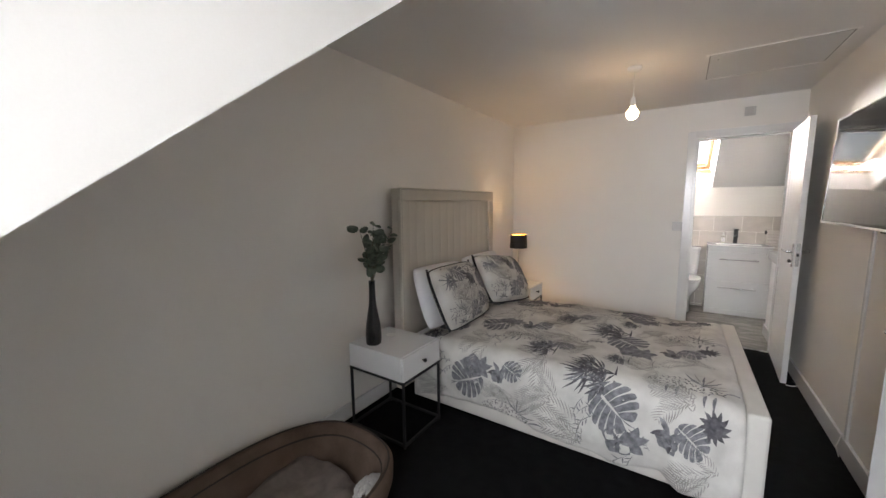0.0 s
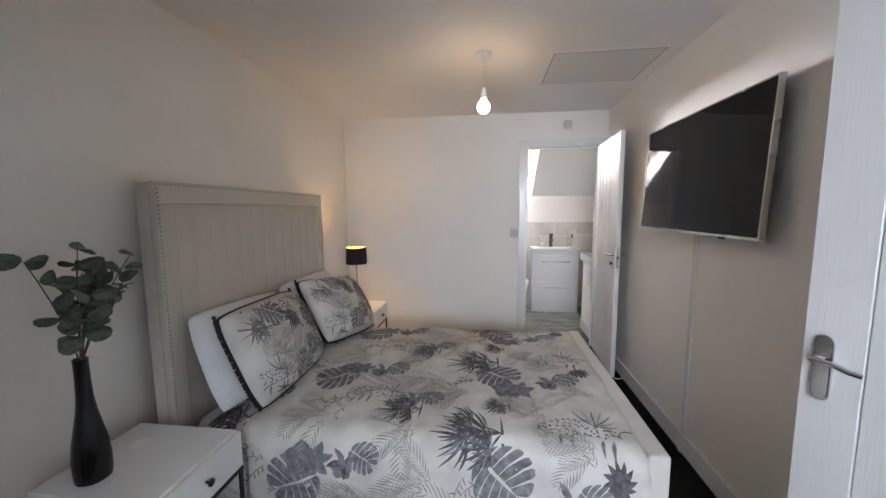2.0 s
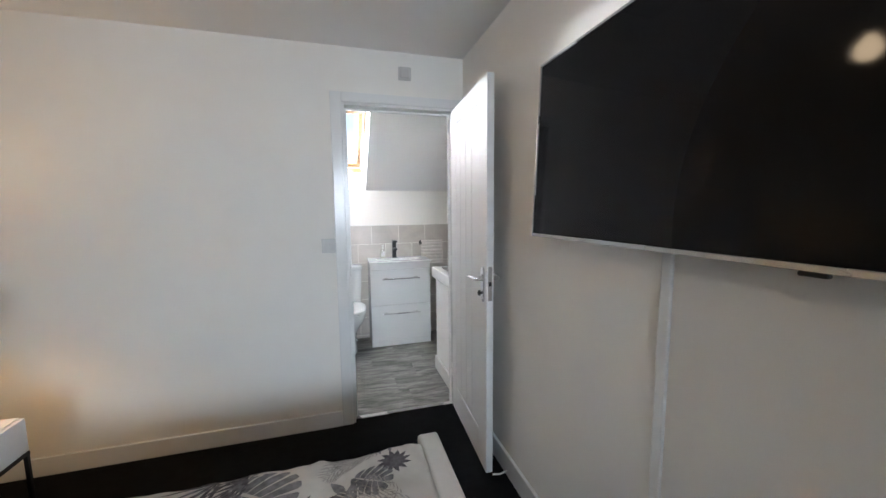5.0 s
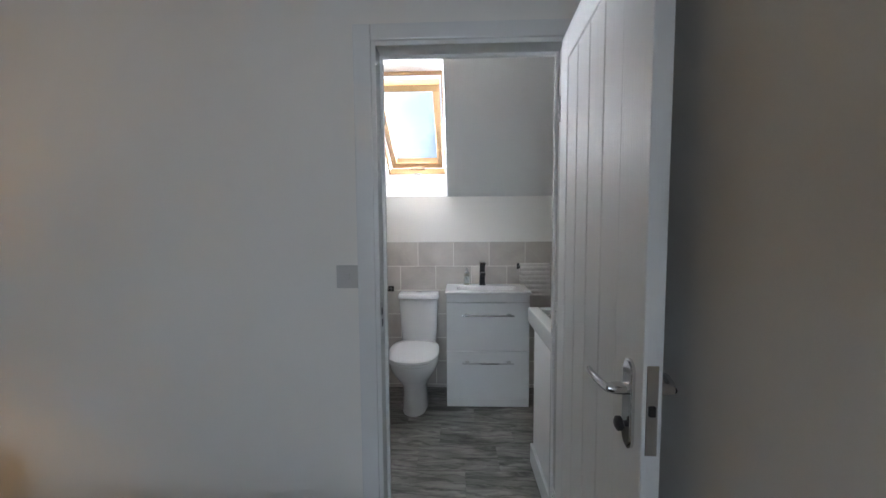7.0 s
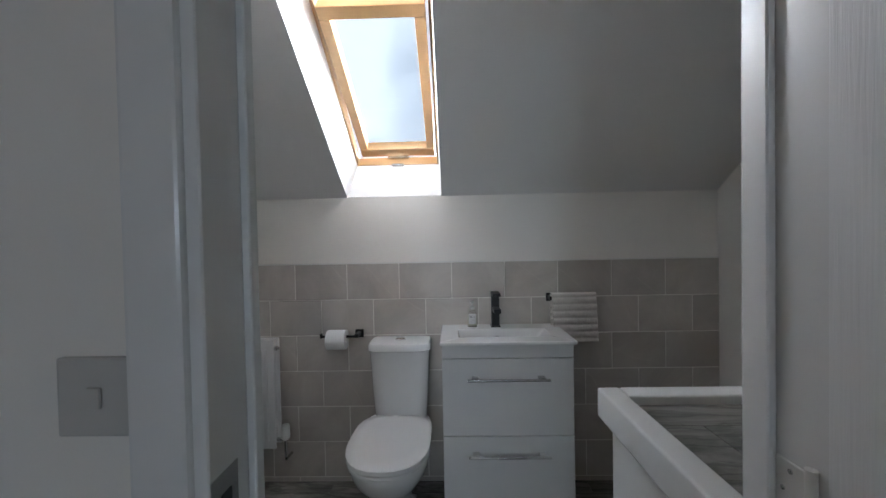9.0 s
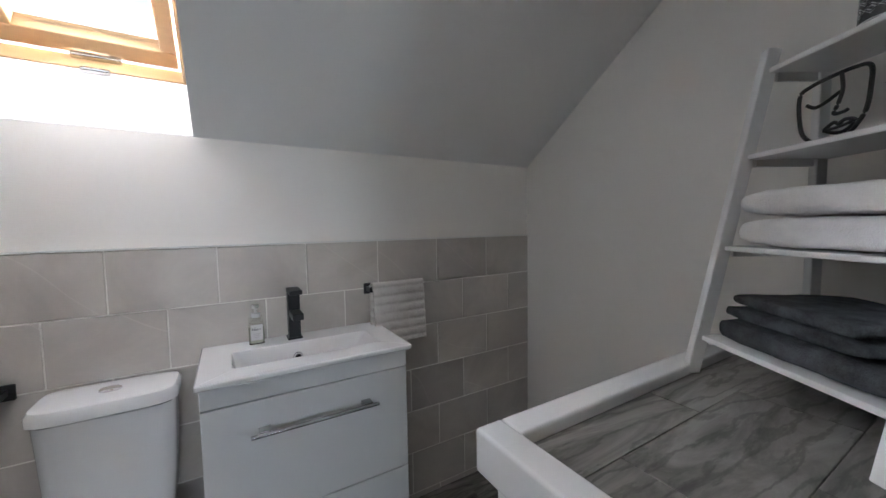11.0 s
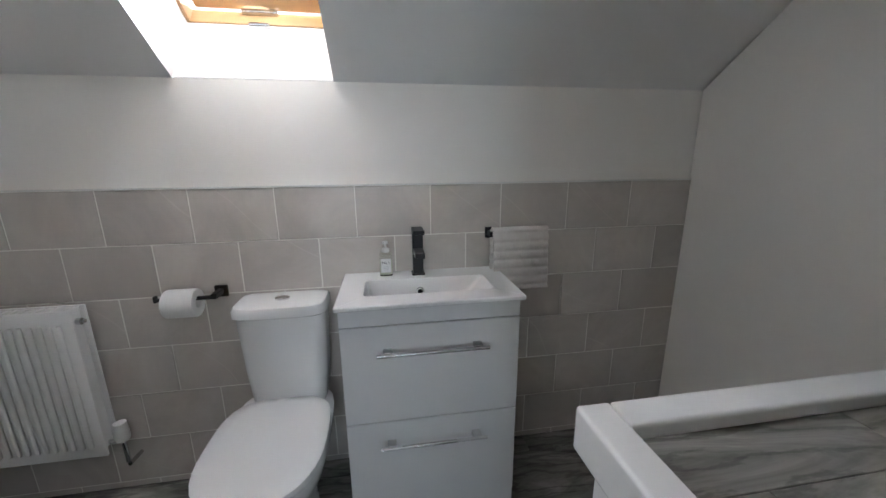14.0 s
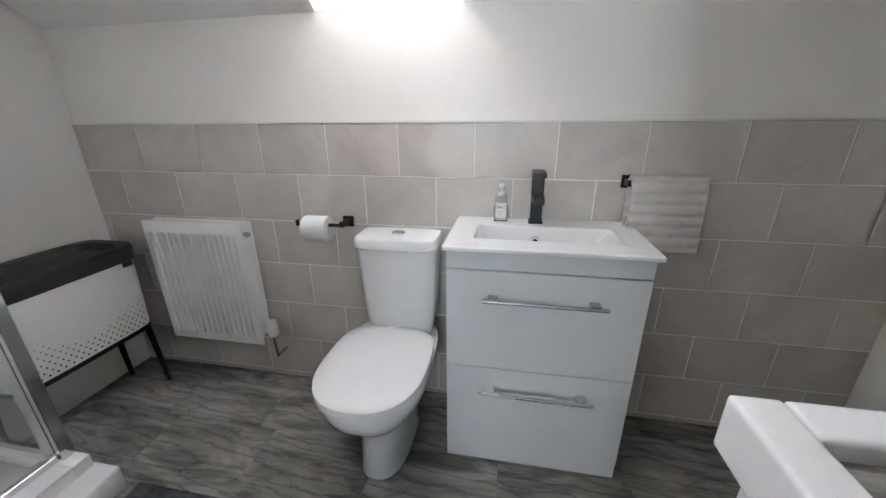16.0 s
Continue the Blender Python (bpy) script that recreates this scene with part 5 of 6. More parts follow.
part("arm", boxes(((-0.128, -0.062, -0.010), (-0.108, -0.012, 0.010)), ((-0.128, -0.062, -0.009), (0.10, -0.046, 0.009)), bevel=0.002), BLACK_METAL, hang)


def hand_towel(u, v):
    x = -0.122 + 0.230 * u
    s = v * 0.50
    top = 0.013
    if s < 0.24:
        y, z, ny, nz = -0.072, top - (0.24 - s), -1, 0
    elif s < 0.28:
        a = math.pi * (s - 0.24) / 0.04
        y, z, ny, nz = -0.054 - 0.018 * math.cos(a), top + 0.014 * math.sin(a), -math.cos(a), math.sin(a)
    else:
        y, z, ny, nz = -0.036, top - (s - 0.28) * 0.95, 1, 0
    rib = 0.0026 * (1 - abs(math.sin(s * math.pi / 0.036)) ** 4 * 2) + 0.0022 * noise.noise(Vector((x * 230, s * 230, 3)))
    y += ny * (rib + 0.002 * noise.noise(Vector((x * 40, s * 40, 0)))) - 0.012 * (1 - u) * (ny < 0) * 0.5
    x += 0.012 * (0.24 - min(s, 0.24)) / 0.24 * 0.8
    return Vector((x, y, z + nz * rib)), Vector((0, ny, nz))


single("hand_towel", cloth(bmesh.new(), hand_towel, 60, 150, 0.007), TOWEL_B, "ribbed pale beige hand towel folded over the black bar", "towel", Matrix.Translation((0.99, BN - 0.012, 1.01)), smooth="all")

# toilet
toi = thing("toilet", "white close-coupled toilet with closed lid against the tiles", "toilet", Matrix.Translation((0.060, BN - 0.012, 0)))


def loft(rows, segs=36, power=2.4):
    """Rows of (height, half width, back y, front y): rounded outlines stacked into a body."""
    bm = bmesh.new()
    rings = []
    for z, hw_, yb_, yf_ in rows:
        cy, hy_ = (yb_ + yf_) / 2, (yb_ - yf_) / 2
        ring = []
        for i in range(segs):
            a = math.tau * i / segs
            c, s = math.cos(a), math.sin(a)
            pw = power if s < 0 else power * 1.6
            k = (abs(c) ** pw + abs(s) ** pw) ** (-1 / pw)
            ring.append(bm.verts.new((hw_ * k * c, cy + hy_ * k * s, z)))
        rings.append(ring)
    for a, b in zip(rings, rings[1:]):
        for i in range(segs):
            bm.faces.new((a[i], a[(i + 1) % segs], b[(i + 1) % segs], b[i]))
    bm.faces.new(list(reversed(rings[0]))), bm.faces.new(rings[-1])
    return bm


def shift_x(bm, dx):
    bmesh.ops.translate(bm, vec=(dx, 0, 0), verts=bm.verts)
    return bm


part("pan", loft([(0.0, 0.092, -0.10, -0.465), (0.03, 0.088, -0.10, -0.462), (0.13, 0.086, -0.10, -0.455), (0.20, 0.095, -0.09, -0.468), (0.27, 0.135, -0.07, -0.525), (0.33, 0.168, -0.05, -0.578), (0.375, 0.178, -0.03, -0.598), (0.40, 0.178, -0.02, -0.60)]), CERAMIC, toi, "", True)
part("seat", loft([(0.401, 0.174, -0.155, -0.598), (0.404, 0.180, -0.15, -0.603), (0.416, 0.180, -0.15, -0.603), (0.419, 0.177, -0.153, -0.60)]), CERAMIC, toi, "", True)
part("lid", loft([(0.420, 0.178, -0.150, -0.601), (0.424, 0.183, -0.148, -0.606), (0.440, 0.182, -0.148, -0.605), (0.447, 0.172, -0.155, -0.595), (0.450, 0.13, -0.19, -0.55)]), CERAMIC, toi, "closed white lid", True)
part("hinge_bar", boxes(((-0.10, -0.155, 0.405), (-0.06, -0.125, 0.432)), ((0.06, -0.155, 0.405), (0.10, -0.125, 0.432)), bevel=0.006, segs=2), CERAMIC, toi, "", True)
part("cistern", shift_x(loft([(0.395, 0.120, -0.002, -0.150), (0.42, 0.132, -0.002, -0.158), (0.55, 0.142, -0.002, -0.165), (0.767, 0.152, -0.002, -0.172)], power=5), 0.014), CERAMIC, toi, "", True)
part("cistern_lid", shift_x(loft([(0.769, 0.155, 0.0, -0.178), (0.774, 0.160, 0.0, -0.183), (0.797, 0.160, 0.0, -0.183), (0.808, 0.153, -0.005, -0.176), (0.811, 0.13, -0.02, -0.15)], power=5), 0.014), CERAMIC, toi, "", True)
part("flush_button", lathe(bmesh.new(), [(0.026, 0.809), (0.026, 0.815), (0.022, 0.818), (0.01, 0.8185)], 24, Matrix.Translation((0.014, -0.09, 0)) @ Matrix.Diagonal((1, 0.72, 1, 1))), CHROME, toi, "chrome flush button", True)
part("fixing_cap", lathe(bmesh.new(), [(0.009, 0), (0.009, 0.004), (0.004, 0.006)], 12, pose(0.088, -0.2, 0.06, 0, 90, 0)), CHROME, toi, "chrome fixing cap")

# toilet roll holder
rh = thing("toilet_roll_holder", "matt black toilet roll holder on the tiles", "toilet roll holder", Matrix.Translation((-0.20, BN - 0.012, 0.826)))
part("wall_plate", boxes(((0.015, -0.010, -0.022), (0.06, 0.0, 0.022)), bevel=0.002), BLACK_METAL, rh)
part("arm", boxes(((0.028, -0.075, -0.008), (0.048, -0.010, 0.012)), ((-0.15, -0.078, -0.006), (0.048, -0.066, 0.006)), ((-0.155, -0.08, -0.008), (-0.145, -0.064, 0.016)), bevel=0.002), BLACK_METAL, rh)
bm = bmesh.new()
rings = []
for r, x in ((0.019, -0.05), (0.049, -0.05), (0.051, -0.046), (0.051, 0.046), (0.049, 0.05), (0.019, 0.05)):
    rings.append([bm.verts.new((x, r * math.cos(math.tau * i / 30), r * math.sin(math.tau * i / 30))) for i in range(30)])
for a, b in zip(rings, rings[1:] + rings[:1]):
    for i in range(30):
        bm.faces.new((a[i], a[(i + 1) % 30], b[(i + 1) % 30], b[i]))
single("toilet_roll", bm, PAPER, "fresh white toilet roll on the black holder", "toilet roll", Matrix.Translation((-0.265, BN - 0.084, 0.810)), smooth=True)

# radiator
RX0, RX1, RZ0, RZ1 = -1.068, -0.592, 0.245, 0.818
rad = thing("radiator", "white double panel radiator on the tiled wall", "radiator", Matrix.Translation((0, BN - 0.012, 0)))
for y in (-0.105, -0.045):
    nf = 15
    bm = boxes(((RX0, y, RZ0), (RX1, y + 0.010, RZ1)), bevel=0.004, segs=2)
    part("panel", bm, RADIATOR, rad, "", True)
    if y < -0.1:
        wv = (RX1 - RX0 - 0.05) / nf
        for i in range(nf):
            x = RX0 + 0.025 + (i + 0.2) * wv
            part("flute", boxes(((x, y - 0.011, RZ0 + 0.04), (x + wv * 0.56, y + 0.001, RZ1 - 0.045)), bevel=0.0075, segs=3), RADIATOR, rad, "", True)
part("convector", boxes(*[((RX0 + 0.03 + 0.04 * i, -0.094, RZ0 + 0.03), (RX0 + 0.034 + 0.04 * i, -0.046, RZ1 - 0.03)) for i in range(11)]), RADIATOR, rad)
for x in (RX0 + 0.012, RX1 - 0.018):
    part("side_cover", boxes(((x, -0.082, RZ0 + 0.02), (x + 0.003, -0.047, RZ1 - 0.004))), RADIATOR, rad)
part("top_grille", boxes(*[((RX0 + 0.02 + 0.025 * i, -0.082, RZ1 - 0.008), (RX0 + 0.037 + 0.025 * i, -0.047, RZ1 - 0.005)) for i in range(18)]), RADIATOR, rad)
for x in (RX0 + 0.06, RX1 - 0.06):
    part("bracket", boxes(((x, -0.036, RZ0 + 0.05), (x + 0.03, 0.0, RZ1 - 0.05))), RADIATOR, rad)
bm = lathe(bmesh.new(), [(0.012, 0), (0.012, 0.014), (0.007, 0.016), (0.007, 0.024)], 16, pose(RX1 - 0.012, -0.07, RZ1 - 0.05, 0, 90, 0))
part("air_plug", bm, CHROME, rad, "chrome air plug", True)
bm = tube(bmesh.new(), [(RX1 - 0.01, -0.07, RZ0 + 0.035), (RX1 + 0.031, -0.07, RZ0 + 0.035), (RX1 + 0.036, -0.07, RZ0 + 0.03), (RX1 + 0.036, -0.07, RZ0 - 0.06)], 0.008, 10)
part("pipe", bm, CHROME, rad, "chrome pipe", True)
bm = lathe(bmesh.new(), [(0.012, -0.01), (0.022, 0.0), (0.024, 0.012), (0.022, 0.05), (0.02, 0.07), (0.008, 0.074)], 20, Matrix.Translation((RX1 + 0.036, -0.07, RZ0 + 0.04)))
part("valve_head", bm, PLASTIC, rad, "white thermostatic valve head", True)
part("pipe_tail", tube(bmesh.new(), [(RX1 + 0.036, -0.07, RZ0 - 0.05), (RX1 + 0.036, -0.068, RZ0 - 0.075), (RX1 + 0.036, 0.0, RZ0 - 0.08)], 0.0075, 10), SATIN, rad, "", True)

# laundry bin
BXC, BYC = -1.258, 5.650
binn = thing("laundry_bin", "white perforated laundry bin with black lid on black legs", "laundry bin", Matrix.Translation((BXC, BYC, 0)))
bw, bl = 0.140, 0.268


def rounded_body(z0, z1, ax, ay, bx, by, segs=40, pw=6):
    bm = bmesh.new()
    rings = []
    for i in range(4):
        f = i / 3
        hx_, hy_ = ax + (bx - ax) * f, ay + (by - ay) * f
        rings.append([bm.verts.new((hx_ * math.copysign(abs(math.cos(a)) ** (2 / pw), math.cos(a)), hy_ * math.copysign(abs(math.sin(a)) ** (2 / pw), math.sin(a)), z0 + (z1 - z0) * f)) for a in [math.tau * (k + 0.5) / segs for k in range(segs)]])
    for a, b in zip(rings, rings[1:]):
        for i in range(segs):
            bm.faces.new((a[i], a[(i + 1) % segs], b[(i + 1) % segs], b[i]))
    bm.faces.new(list(reversed(rings[0]))), bm.faces.new(rings[-1])
    return bm


part("body", rounded_body(0.335, 0.655, bw - 0.008, bl - 0.015, bw, bl - 0.005), PLASTIC, binn, "white coated metal body", True)
part("base", rounded_body(0.318, 0.337, bw - 0.006, bl - 0.013, bw - 0.006, bl - 0.013), BLACK_PLASTIC, binn, "black base rim", True)
bm = bmesh.new()
lr = [(0.652, 0.002, 0), (0.705, 0.006, 0), (0.718, 0.001, 0), (0.718, -0.035, 0), (0.69, -0.055, 0)]
rings = []
for z, d, _ in lr:
    hx_, hy_ = bw + d, bl + d
    rings.append([bm.verts.new((hx_ * math.copysign(abs(math.cos(a)) ** (2 / 6), math.cos(a)), hy_ * math.copysign(abs(math.sin(a)) ** (2 / 6), math.sin(a)), z)) for a in [math.tau * (k + 0.5) / 40 for k in range(40)]])
for a, b in zip(rings, rings[1:]):
    for i in range(40):
        bm.faces.new((a[i], a[(i + 1) % 40], b[(i + 1) % 40], b[i]))
bm.faces.new(rings[-1])
part("lid", bm, BLACK_PLASTIC, binn, "black dished lid", True)
part("lid_tab", boxes(((bw - 0.002, bl - 0.09, 0.632), (bw + 0.006, bl - 0.05, 0.655)), bevel=0.002), BLACK_PLASTIC, binn)
for sx in (-1, 1):
    for sy in (-1, 1):
        part("leg", tube(bmesh.new(), [(sx * 0.10, sy * 0.225, 0.322), (sx * 0.112, sy * 0.240, 0.0)], 0.014, 10, 0.7), BLACK_PLASTIC, binn, "", True)
hole = mesh_of("hole", lathe(bmesh.new(), [(0.0038, 0), (0.0038, 0.001)], 8), BLACK_PLASTIC)
for r in range(9):
    z = 0.352 + r * 0.0165
    f = (z - 0.335) / 0.32
    x = bw - 0.008 + 0.008 * f
    half = (bl - 0.015) * 0.86
    k = 17
    for i in range(k):
        y = -half + 2 * half * (i + 0.5 * (r % 2)) / k
        if r > 3 and abs(y) < half * (1 - (9 - r) / 6.5):
            continue
        o = new("hole", hole)
        o.parent = binn
        o.matrix_basis = pose(x - 0.0004, y, z, 0, 86, 0) @ Matrix.Diagonal((1 - 0.07 * r, 1 - 0.07 * r, 1, 1))

# shower enclosure
PXS, PYS = -0.84, 5.35
sh = thing("shower_enclosure", "corner shower with white tray, glass panel and chrome post", "shower", Matrix.Translation((PXS, PYS, 0)))
SW, SS = BW - PXS, YB - PYS
part("tray", boxes(((SW + 0.002, SS + 0.002, 0.0), (0.045, 0.035, 0.10)), bevel=0.012, segs=3), CERAMIC, sh, "white shower tray", True)
part("tray_upstand", boxes(((SW + 0.002, -0.03, 0.10), (-0.045, 0.022, 0.15)), ((-0.19, SS + 0.002, 0.10), (-0.045, -0.03, 0.15)), bevel=0.006, segs=2), CERAMIC, sh, "white tray rim", True)
part("post", boxes(((-0.185, -0.018, 0.15), (-0.100, 0.020, 1.95)), bevel=0.003, segs=2), CHROME, sh, "wide polished post")
for lo, hi in (((-0.129, SS + 0.01, 0.152), (-0.121, -0.019, 1.95)), ((SW + 0.02, -0.004, 0.152), (-0.186, 0.004, 1.95))):
    gl = part("glass_panel", boxes((lo, hi)), GLASS, sh, "clear glass panel")
    gl.visible_shadow = False
for lo, hi in (((SW + 0.004, -0.012, 0.15), (-0.188, 0.012, 0.175)), ((-0.137, SS + 0.004, 0.15), (-0.113, -0.020, 0.175)), ((SW + 0.004, -0.014, 1.952), (-0.100, 0.014, 1.982)), ((-0.139, SS + 0.004, 1.952), (-0.111, -0.016, 1.982))):
    part("rail", boxes((lo, hi), bevel=0.002), CHROME, sh, "polished rail")
part("seal", tube(bmesh.new(), [(-0.192, 0.012, 0.176), (-0.192, 0.012, 1.94)], 0.006, 8), SATIN, sh)


def mat_at(u, v):
    return Vector((-0.755 + 0.60 * u, 4.955 + 0.44 * v, 0.014 + 0.004 * noise.noise(Vector((u * 30, v * 30, 0))))), Vector((0, 0, 1))


single("bath_mat", cloth(bmesh.new(), mat_at, 40, 30, 0.012), TOWEL_G, "charcoal bath mat on the floor by the shower", "mat", smooth="all")

# ---- ladder shelf on the ledge ----
LZ = 0.861
A, B = Vector((1.432, 5.045, LZ)), Vector((1.232, 4.697, LZ))   # front feet
mid = (A + B) / 2
wdir = (B - A).normalized()
back = Vector((-wdir.y, wdir.x, 0))
if back.x < 0:
    back = -back
lm = Matrix(((wdir.x, back.x, 0, mid.x), (wdir.y, back.y, 0, mid.y), (0, 0, 1, LZ), (0, 0, 0, 1)))
W2 = (B - A).length / 2 + 0.012
TOPZ, DEPTH = 0.84, 0.335
lad = thing("ladder_shelf", "white wooden four-tier ladder shelf standing on the ledge", "shelf", lm)


def slab_between(bm, p, q, w, d):
    p, q = Vector(p), Vector(q)
    for s in (0,):
        vs = []
        for e in (p, q):
            for dx, dy in ((-w, -d), (w, -d), (w, d), (-w, d)):
                vs.append(bm.verts.new(e + Vector((dx, dy, 0))))
        for f in ((0, 1, 2, 3), (4, 5, 6, 7), (0, 1, 5, 4), (1, 2, 6, 5), (2, 3, 7, 6), (3, 0, 4, 7)):
            bm.faces.new([vs[i] for i in f])
    bmesh.ops.recalc_face_normals(bm, faces=bm.faces)
    bmesh.ops.bevel(bm, geom=bm.edges[:], offset=0.002, segments=1, affect="EDGES")
    return bm


lean_top = 0.185
for sx in (-1, 1):
    part("front_post", slab_between(bmesh.new(), (sx * W2, 0, 0), (sx * W2, lean_top, TOPZ), 0.011, 0.018), GLOSS, lad)
    part("back_post", slab_between(bmesh.new(), (sx * W2, DEPTH - 0.015, 0), (sx * W2, DEPTH - 0.015, TOPZ), 0.011, 0.015), GLOSS, lad)
LEVELS = (0.103, 0.340, 0.573, 0.790)
for z in LEVELS:
    f = z / TOPZ
    yf = lean_top * f - 0.005
    part("shelf_board", boxes(((-W2 + 0.0115, yf, z - 0.013), (W2 - 0.0115, DEPTH, z)), bevel=0.002), GLOSS, lad)
    for sx in (-W2, W2):
        part("side_rail", boxes(((sx - 0.005, yf + 0.03, z - 0.03), (sx + 0.005, DEPTH - 0.03, z - 0.002)), bevel=0.001), GLOSS, lad)


def on_shelf(level, x, y, rz=0.0):
    return lm @ pose(x, y, LEVELS[level], 0, 0, rz)


def folded_towel(name, label, m, w, d, h, mat, layers, group, seed):
    """A towel folded in layers: each a rounded slab, joined by the fold in front."""
    bm = bmesh.new()
    rr = random.Random(seed)
    t = h / layers
    for k in range(layers):
        def fn(u, v, k=k):
            a = math.tau * v
            e = 0.5 * t
            x = (u - 0.5) * (w - 0.01 * rr.random() * 0)
            n0 = noise.noise(Vector((x * 8, v * 3, seed + k)))
            n1 = noise.noise(Vector((x * 30, v * 14, seed + k + 5)))
            c, s = math.cos(a), math.sin(a)
            yy = (d / 2 - e + 0.006 * n0) * math.copysign(min(1, abs(c) * 1.6), c) + e * c
            zz = e * math.copysign(abs(s) ** 0.7, s) * (1 - 0.25 * (2 * abs(u - 0.5)) ** 6) + 0.005 * n0 + 0.003 * n1
            return Vector((x * (1 + 0.02 * n0), yy, e + k * t + zz + 0.005 * k * n0))
        g = [[bm.verts.new(fn(i / 18, j / 28)) for j in range(28)] for i in range(19)]
        for i in range(18):
            for j in range(28):
                bm.faces.new((g[i][j], g[i + 1][j], g[i + 1][(j + 1) % 28], g[i][(j + 1) % 28]))
        bm.faces.new(g[0]), bm.faces.new(list(reversed(g[18])))
    return single(name, bm, mat, label, "towel", m, group, "all")


folded_towel("bath_towel", "thick folded white bath towel on the shelf", on_shelf(1, 0.0, 0.205), 0.345, 0.235, 0.072, TOWEL_W, 1, "white towels", 1)
folded_towel("bath_towel", "thick folded white bath towel on top of another", on_shelf(1, 0.0, 0.205) @ pose(0, 0, 0.073), 0.35, 0.23, 0.066, TOWEL_W, 1, "white towels", 2)
folded_towel("bath_sheet", "folded charcoal bath sheet on the bottom shelf", on_shelf(0, 0.005, 0.17), 0.345, 0.265, 0.058, TOWEL_G, 1, "charcoal towels", 3)
for k, (w_, d_, turn_) in enumerate(((0.318, 0.24, -4), (0.295, 0.225, -7))):
    folded_towel("hand_towel", "soft folded charcoal hand towel in a stack", on_shelf(0, -0.005, 0.165) @ pose(0, 0, 0.059 + 0.031 * k, 0, 0, turn_), w_, d_, 0.031, TOWEL_G, 1, "charcoal towels", 4 + k)

# line-drawn wire face ornament
wire = bmesh.new()


def stroke(pts, r=0.0045):
    P = [Vector((x, 0, z)) for x, z in pts]
    out = []
    for i in range(len(P) - 1):
        p0, p1, p2, p3 = P[max(0, i - 1)], P[i], P[i + 1], P[min(len(P) - 1, i + 2)]
        for k in range(6):
            t = k / 6
            out.append(0.5 * ((2 * p1) + (p2 - p0) * t + (2 * p0 - 5 * p1 + 4 * p2 - p3) * t * t + (3 * p1 - p0 - 3 * p2 + p3) * t ** 3))
    out.append(P[-1])
    tube(wire, out, r, 8)


S = 0.155
stroke([(x * S, z * S) for x, z in ((0.15, 0.01), (-0.12, 0.02), (-0.30, 0.16), (-0.36, 0.45), (-0.36, 0.78), (-0.25, 0.88), (-0.05, 0.95), (0.2, 1.0), (0.36, 0.97), (0.37, 0.7), (0.34, 0.4), (0.25, 0.2), (0.12, 0.02))])
stroke([(x * S, z * S) for x, z in ((0.08, 0.98), (0.10, 0.75), (0.06, 0.55), (0.02, 0.42), (0.12, 0.42), (0.17, 0.45))], 0.004)
stroke([(x * S, z * S) for x, z in ((-0.28, 0.62), (-0.18, 0.56), (-0.05, 0.62), (0.08, 0.72))], 0.004)
stroke([(x * S, z * S) for x, z in ((-0.08, 0.2), (0.02, 0.29), (0.08, 0.26), (0.14, 0.31), (0.24, 0.28), (0.16, 0.16), (0.04, 0.14), (-0.08, 0.2))], 0.004)
stroke([(x * S, z * S) for x, z in ((-0.06, 0.2), (0.08, 0.22), (0.22, 0.27))], 0.0035)
stroke([(x * S, z * S) for x, z in ((0.14, 0.14), (0.09, 0.01))], 0.004)
single("wire_ornament", wire, BLACK_METAL, "black wire line-art ornament on the shelf", "ornament", on_shelf(2, -0.09, 0.215) @ pose(0, 0, 0.003, 0, 0, 24), smooth=True)

# potted grass
pot = thing("potted_plant", "spiky green plant in a round black pot on the shelf", "plant", on_shelf(2, 0.075, 0.225))
part("pot", lathe(bmesh.new(), [(0.030, 0), (0.041, 0.008), (0.049, 0.032), (0.049, 0.054), (0.043, 0.078), (0.040, 0.081), (0.036, 0.074), (0.012, 0.072)], 28), BLACK_PLASTIC, pot, "matt black round pot", True)
pr_ = random.Random(8)
for i in range(56):
    a, k = pr_.uniform(0, 6.3), pr_.uniform(0.05, 1.0)
    ln = pr_.uniform(0.06, 0.115)
    bm = bmesh.new()
    pts = []
    for j in range(5):
        f = j / 4
        r = 0.012 + k * ln * 0.75 * f ** 1.1
        z = 0.072 + ln * (1 - 0.35 * k) * f - 0.028 * k * f * f
        pts.append(Vector((r * math.cos(a), r * math.sin(a), z)))
    sd = Vector((-math.sin(a), math.cos(a), 0))
    L = [bm.verts.new(p + sd * 0.0042 * (1 - (j / 4) ** 2 * 0.98)) for j, p in enumerate(pts)]
    R = [bm.verts.new(p - sd * 0.0042 * (1 - (j / 4) ** 2 * 0.98)) for j, p in enumerate(pts)]
    C = [bm.verts.new(p - Vector((0, 0, 0.0022 * (1 - j / 4)))) for j, p in enumerate(pts)]
    for j in range(4):
        bm.faces.new((L[j], C[j], C[j + 1], L[j + 1]))
        bm.faces.new((C[j], R[j], R[j + 1], C[j + 1]))
    part("blade", bm, GRASS_LEAF, pot)

# tall patterned pot on the top shelf
tp = thing("patterned_vase", "tall black vase with a pale diamond-patterned band", "vase", on_shelf(3, -0.022, 0.262))
part("body", lathe(bmesh.new(), [(0.048, 0), (0.052, 0.004), (0.053, 0.02), (0.050, 0.10), (0.043, 0.20), (0.036, 0.24), (0.030, 0.242), (0.03, 0.2)], 32), BLACK_GLAZE, tp, "", True)
bm = bmesh.new()
nd = 12


def vrad(z):
    return 0.0535 - 0.003 * z / 0.08


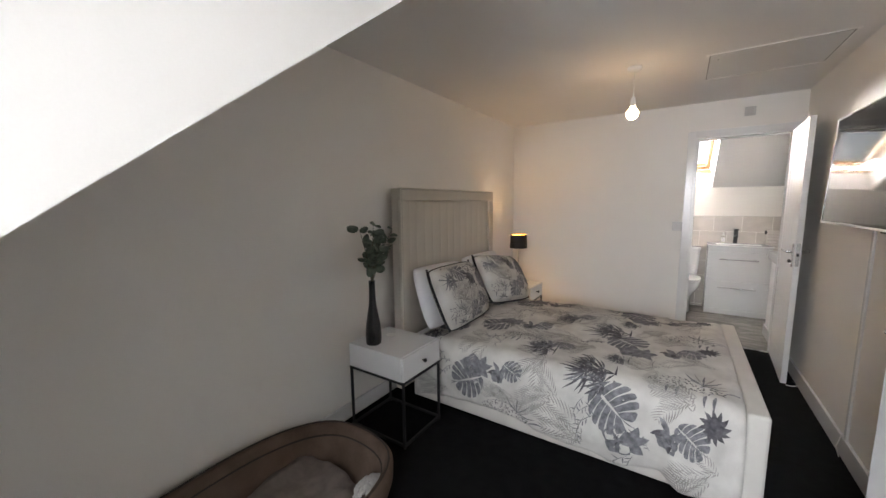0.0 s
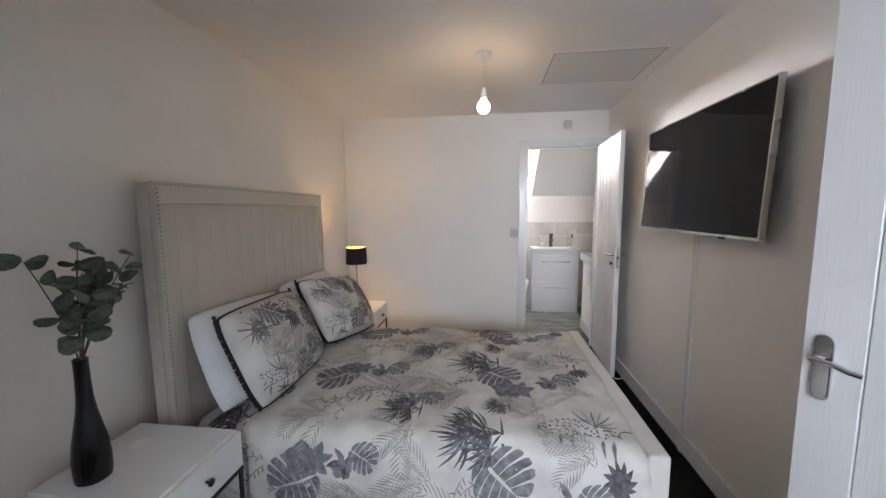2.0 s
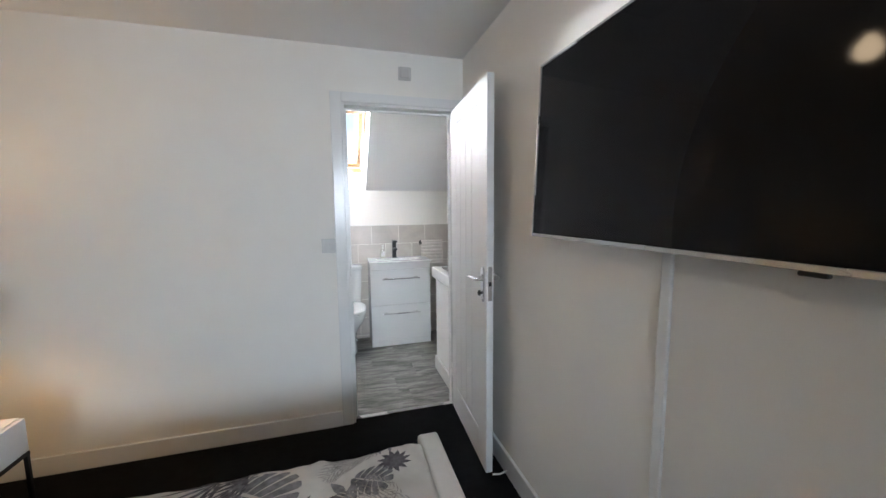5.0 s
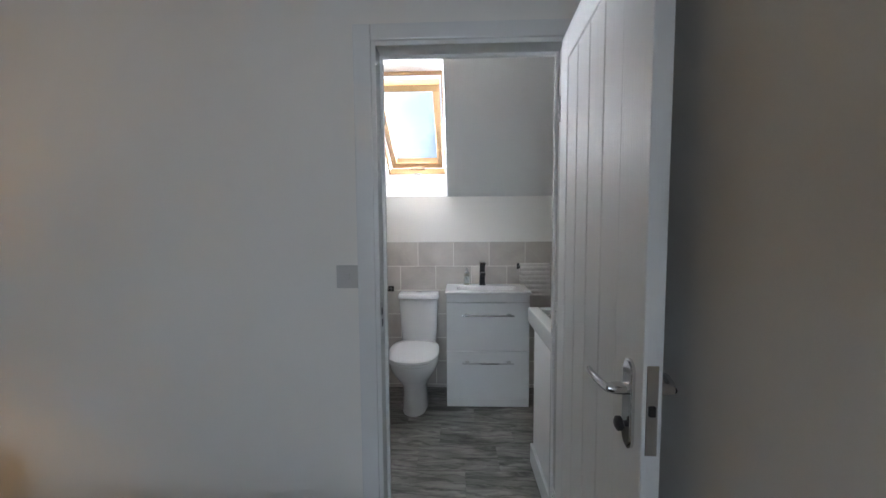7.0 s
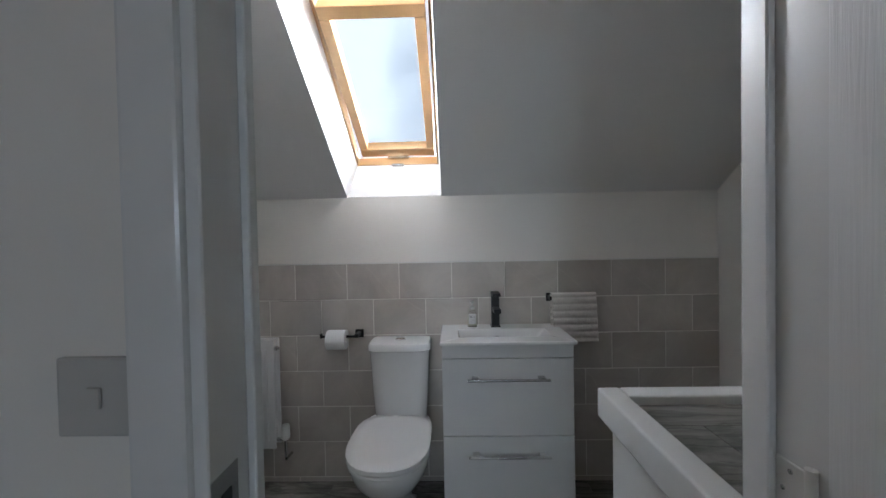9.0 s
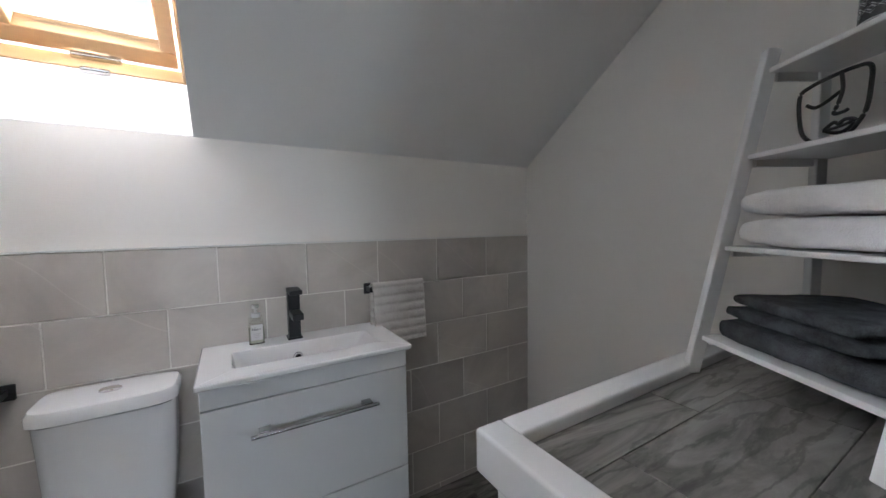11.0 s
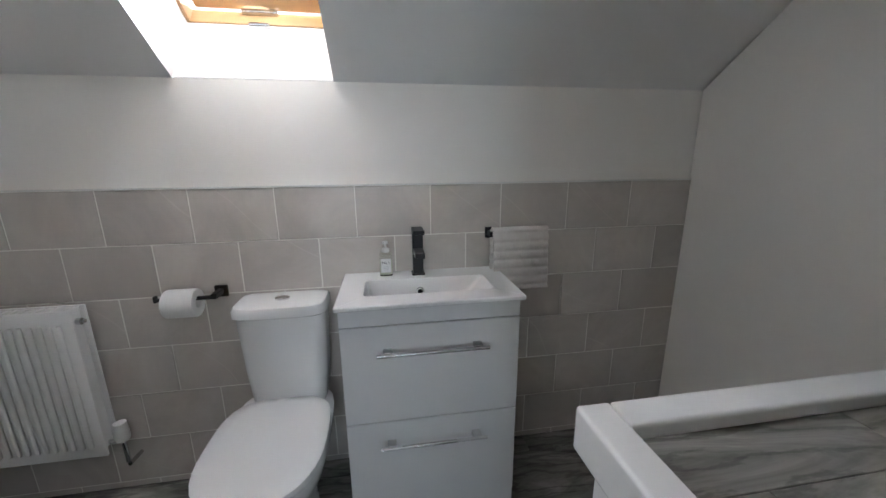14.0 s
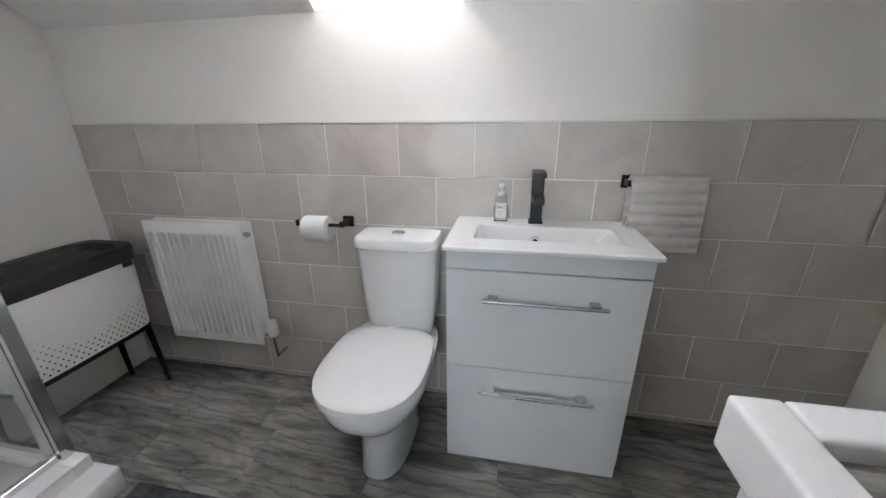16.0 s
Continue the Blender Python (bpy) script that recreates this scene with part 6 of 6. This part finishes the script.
for i in range(nd):
    for r, z0, hh in ((0, 0.022, 0.02), (1, 0.042, 0.02)):
        c = math.tau * (i + 0.5 * r) / nd
        for s in (1.0, 0.5):
            prev = []
            for k in range(5):
                da, dz = ((0, 1), (1, 0), (0, -1), (-1, 0), (0, 1))[k]
                a = c + da * s * math.pi / nd
                z = z0 + hh / 2 + dz * s * hh / 2 + 0.01
                prev.append(Vector((vrad(z) * math.cos(a), vrad(z) * math.sin(a), z)))
            tube(bm, prev, 0.0011, 4)
for z in (0.02, 0.075, 0.08):
    tube(bm, [Vector((vrad(z) * math.cos(math.tau * i / 40), vrad(z) * math.sin(math.tau * i / 40), z)) for i in range(41)], 0.0013, 4)
part("patterned_band", bm, GREY_PLASTIC, tp, "pale diamond pattern")

# ---- tiles and floor pieces ----
tiles_on = bpy.data.objects["wall_bathroom_north"]
gr = setting("trim_grout", boxes(((BW + 0.001, BN - 0.008, 0), (BE - 0.001, BN - 0.001, 1.202))), GROUT, "pale grout bed")
TW, TH = 0.2872, 0.1965
made = {}
for r in range(7):
    z1 = 1.206 - r * TH
    z0 = max(0.0, z1 - TH)
    if z1 - z0 < 0.012:
        continue
    off = 0.06 if r % 2 == 0 else -0.0845
    i0 = math.floor((BW - off) / TW)
    for i in range(i0, i0 + 13):
        a, b = max(BW + 0.001, off + i * TW), min(BE - 0.001, off + (i + 1) * TW)
        if b - a < 0.012:
            continue
        key = (round(b - a, 4), round(z1 - z0, 4))
        if key not in made:
            made[key] = mesh_of("tile", boxes(((0.0022, -0.0025, 0.0022), (b - a - 0.0022, 0.0, z1 - z0 - 0.0022)), bevel=0.001), TILE)
        t_ = new("tile", made[key])
        t_.parent = tiles_on
        t_.location = (a, BN - 0.008, z0)
setting("trim_tile_edge", boxes(((BW + 0.001, BN - 0.013, 1.206), (BE - 0.001, BN - 0.0005, 1.210))), PLASTIC, "thin pale tile edging")

fl = bpy.data.objects["floor_bathroom"]
made = {}
PL, PWD = 0.46, 0.23
row, y = 0, 4.516
while y < BN - 0.01:
    y1 = YB + 0.0005 if row == 0 else min(BN - 0.009, y + PWD)
    x = BW + 0.001 - (0.17, 0.40, 0.02, 0.29)[row % 4]
    while x < BE:
        a, b = max(BW + 0.001, x), min(BE - 0.001, x + PL)
        lo, hi = a, b
        if row == 0:
            a, b = max(a, DX0 + 0.023), min(b, DX1 - 0.023)
        if b - a > 0.01:
            key = (round(b - a, 4), round(y1 - y, 4))
            if key not in made:
                made[key] = mesh_of("vinyl_tile", boxes(((0.0007, 0.0007, -0.003), (b - a - 0.0007, y1 - y - 0.0007, 0.0005)), bevel=0.0006), VINYL)
            o = new("vinyl_tile", made[key])
            o.parent = fl
            o.location = (a, y, 0)
        x += PL
    y, row = y1, row + 1
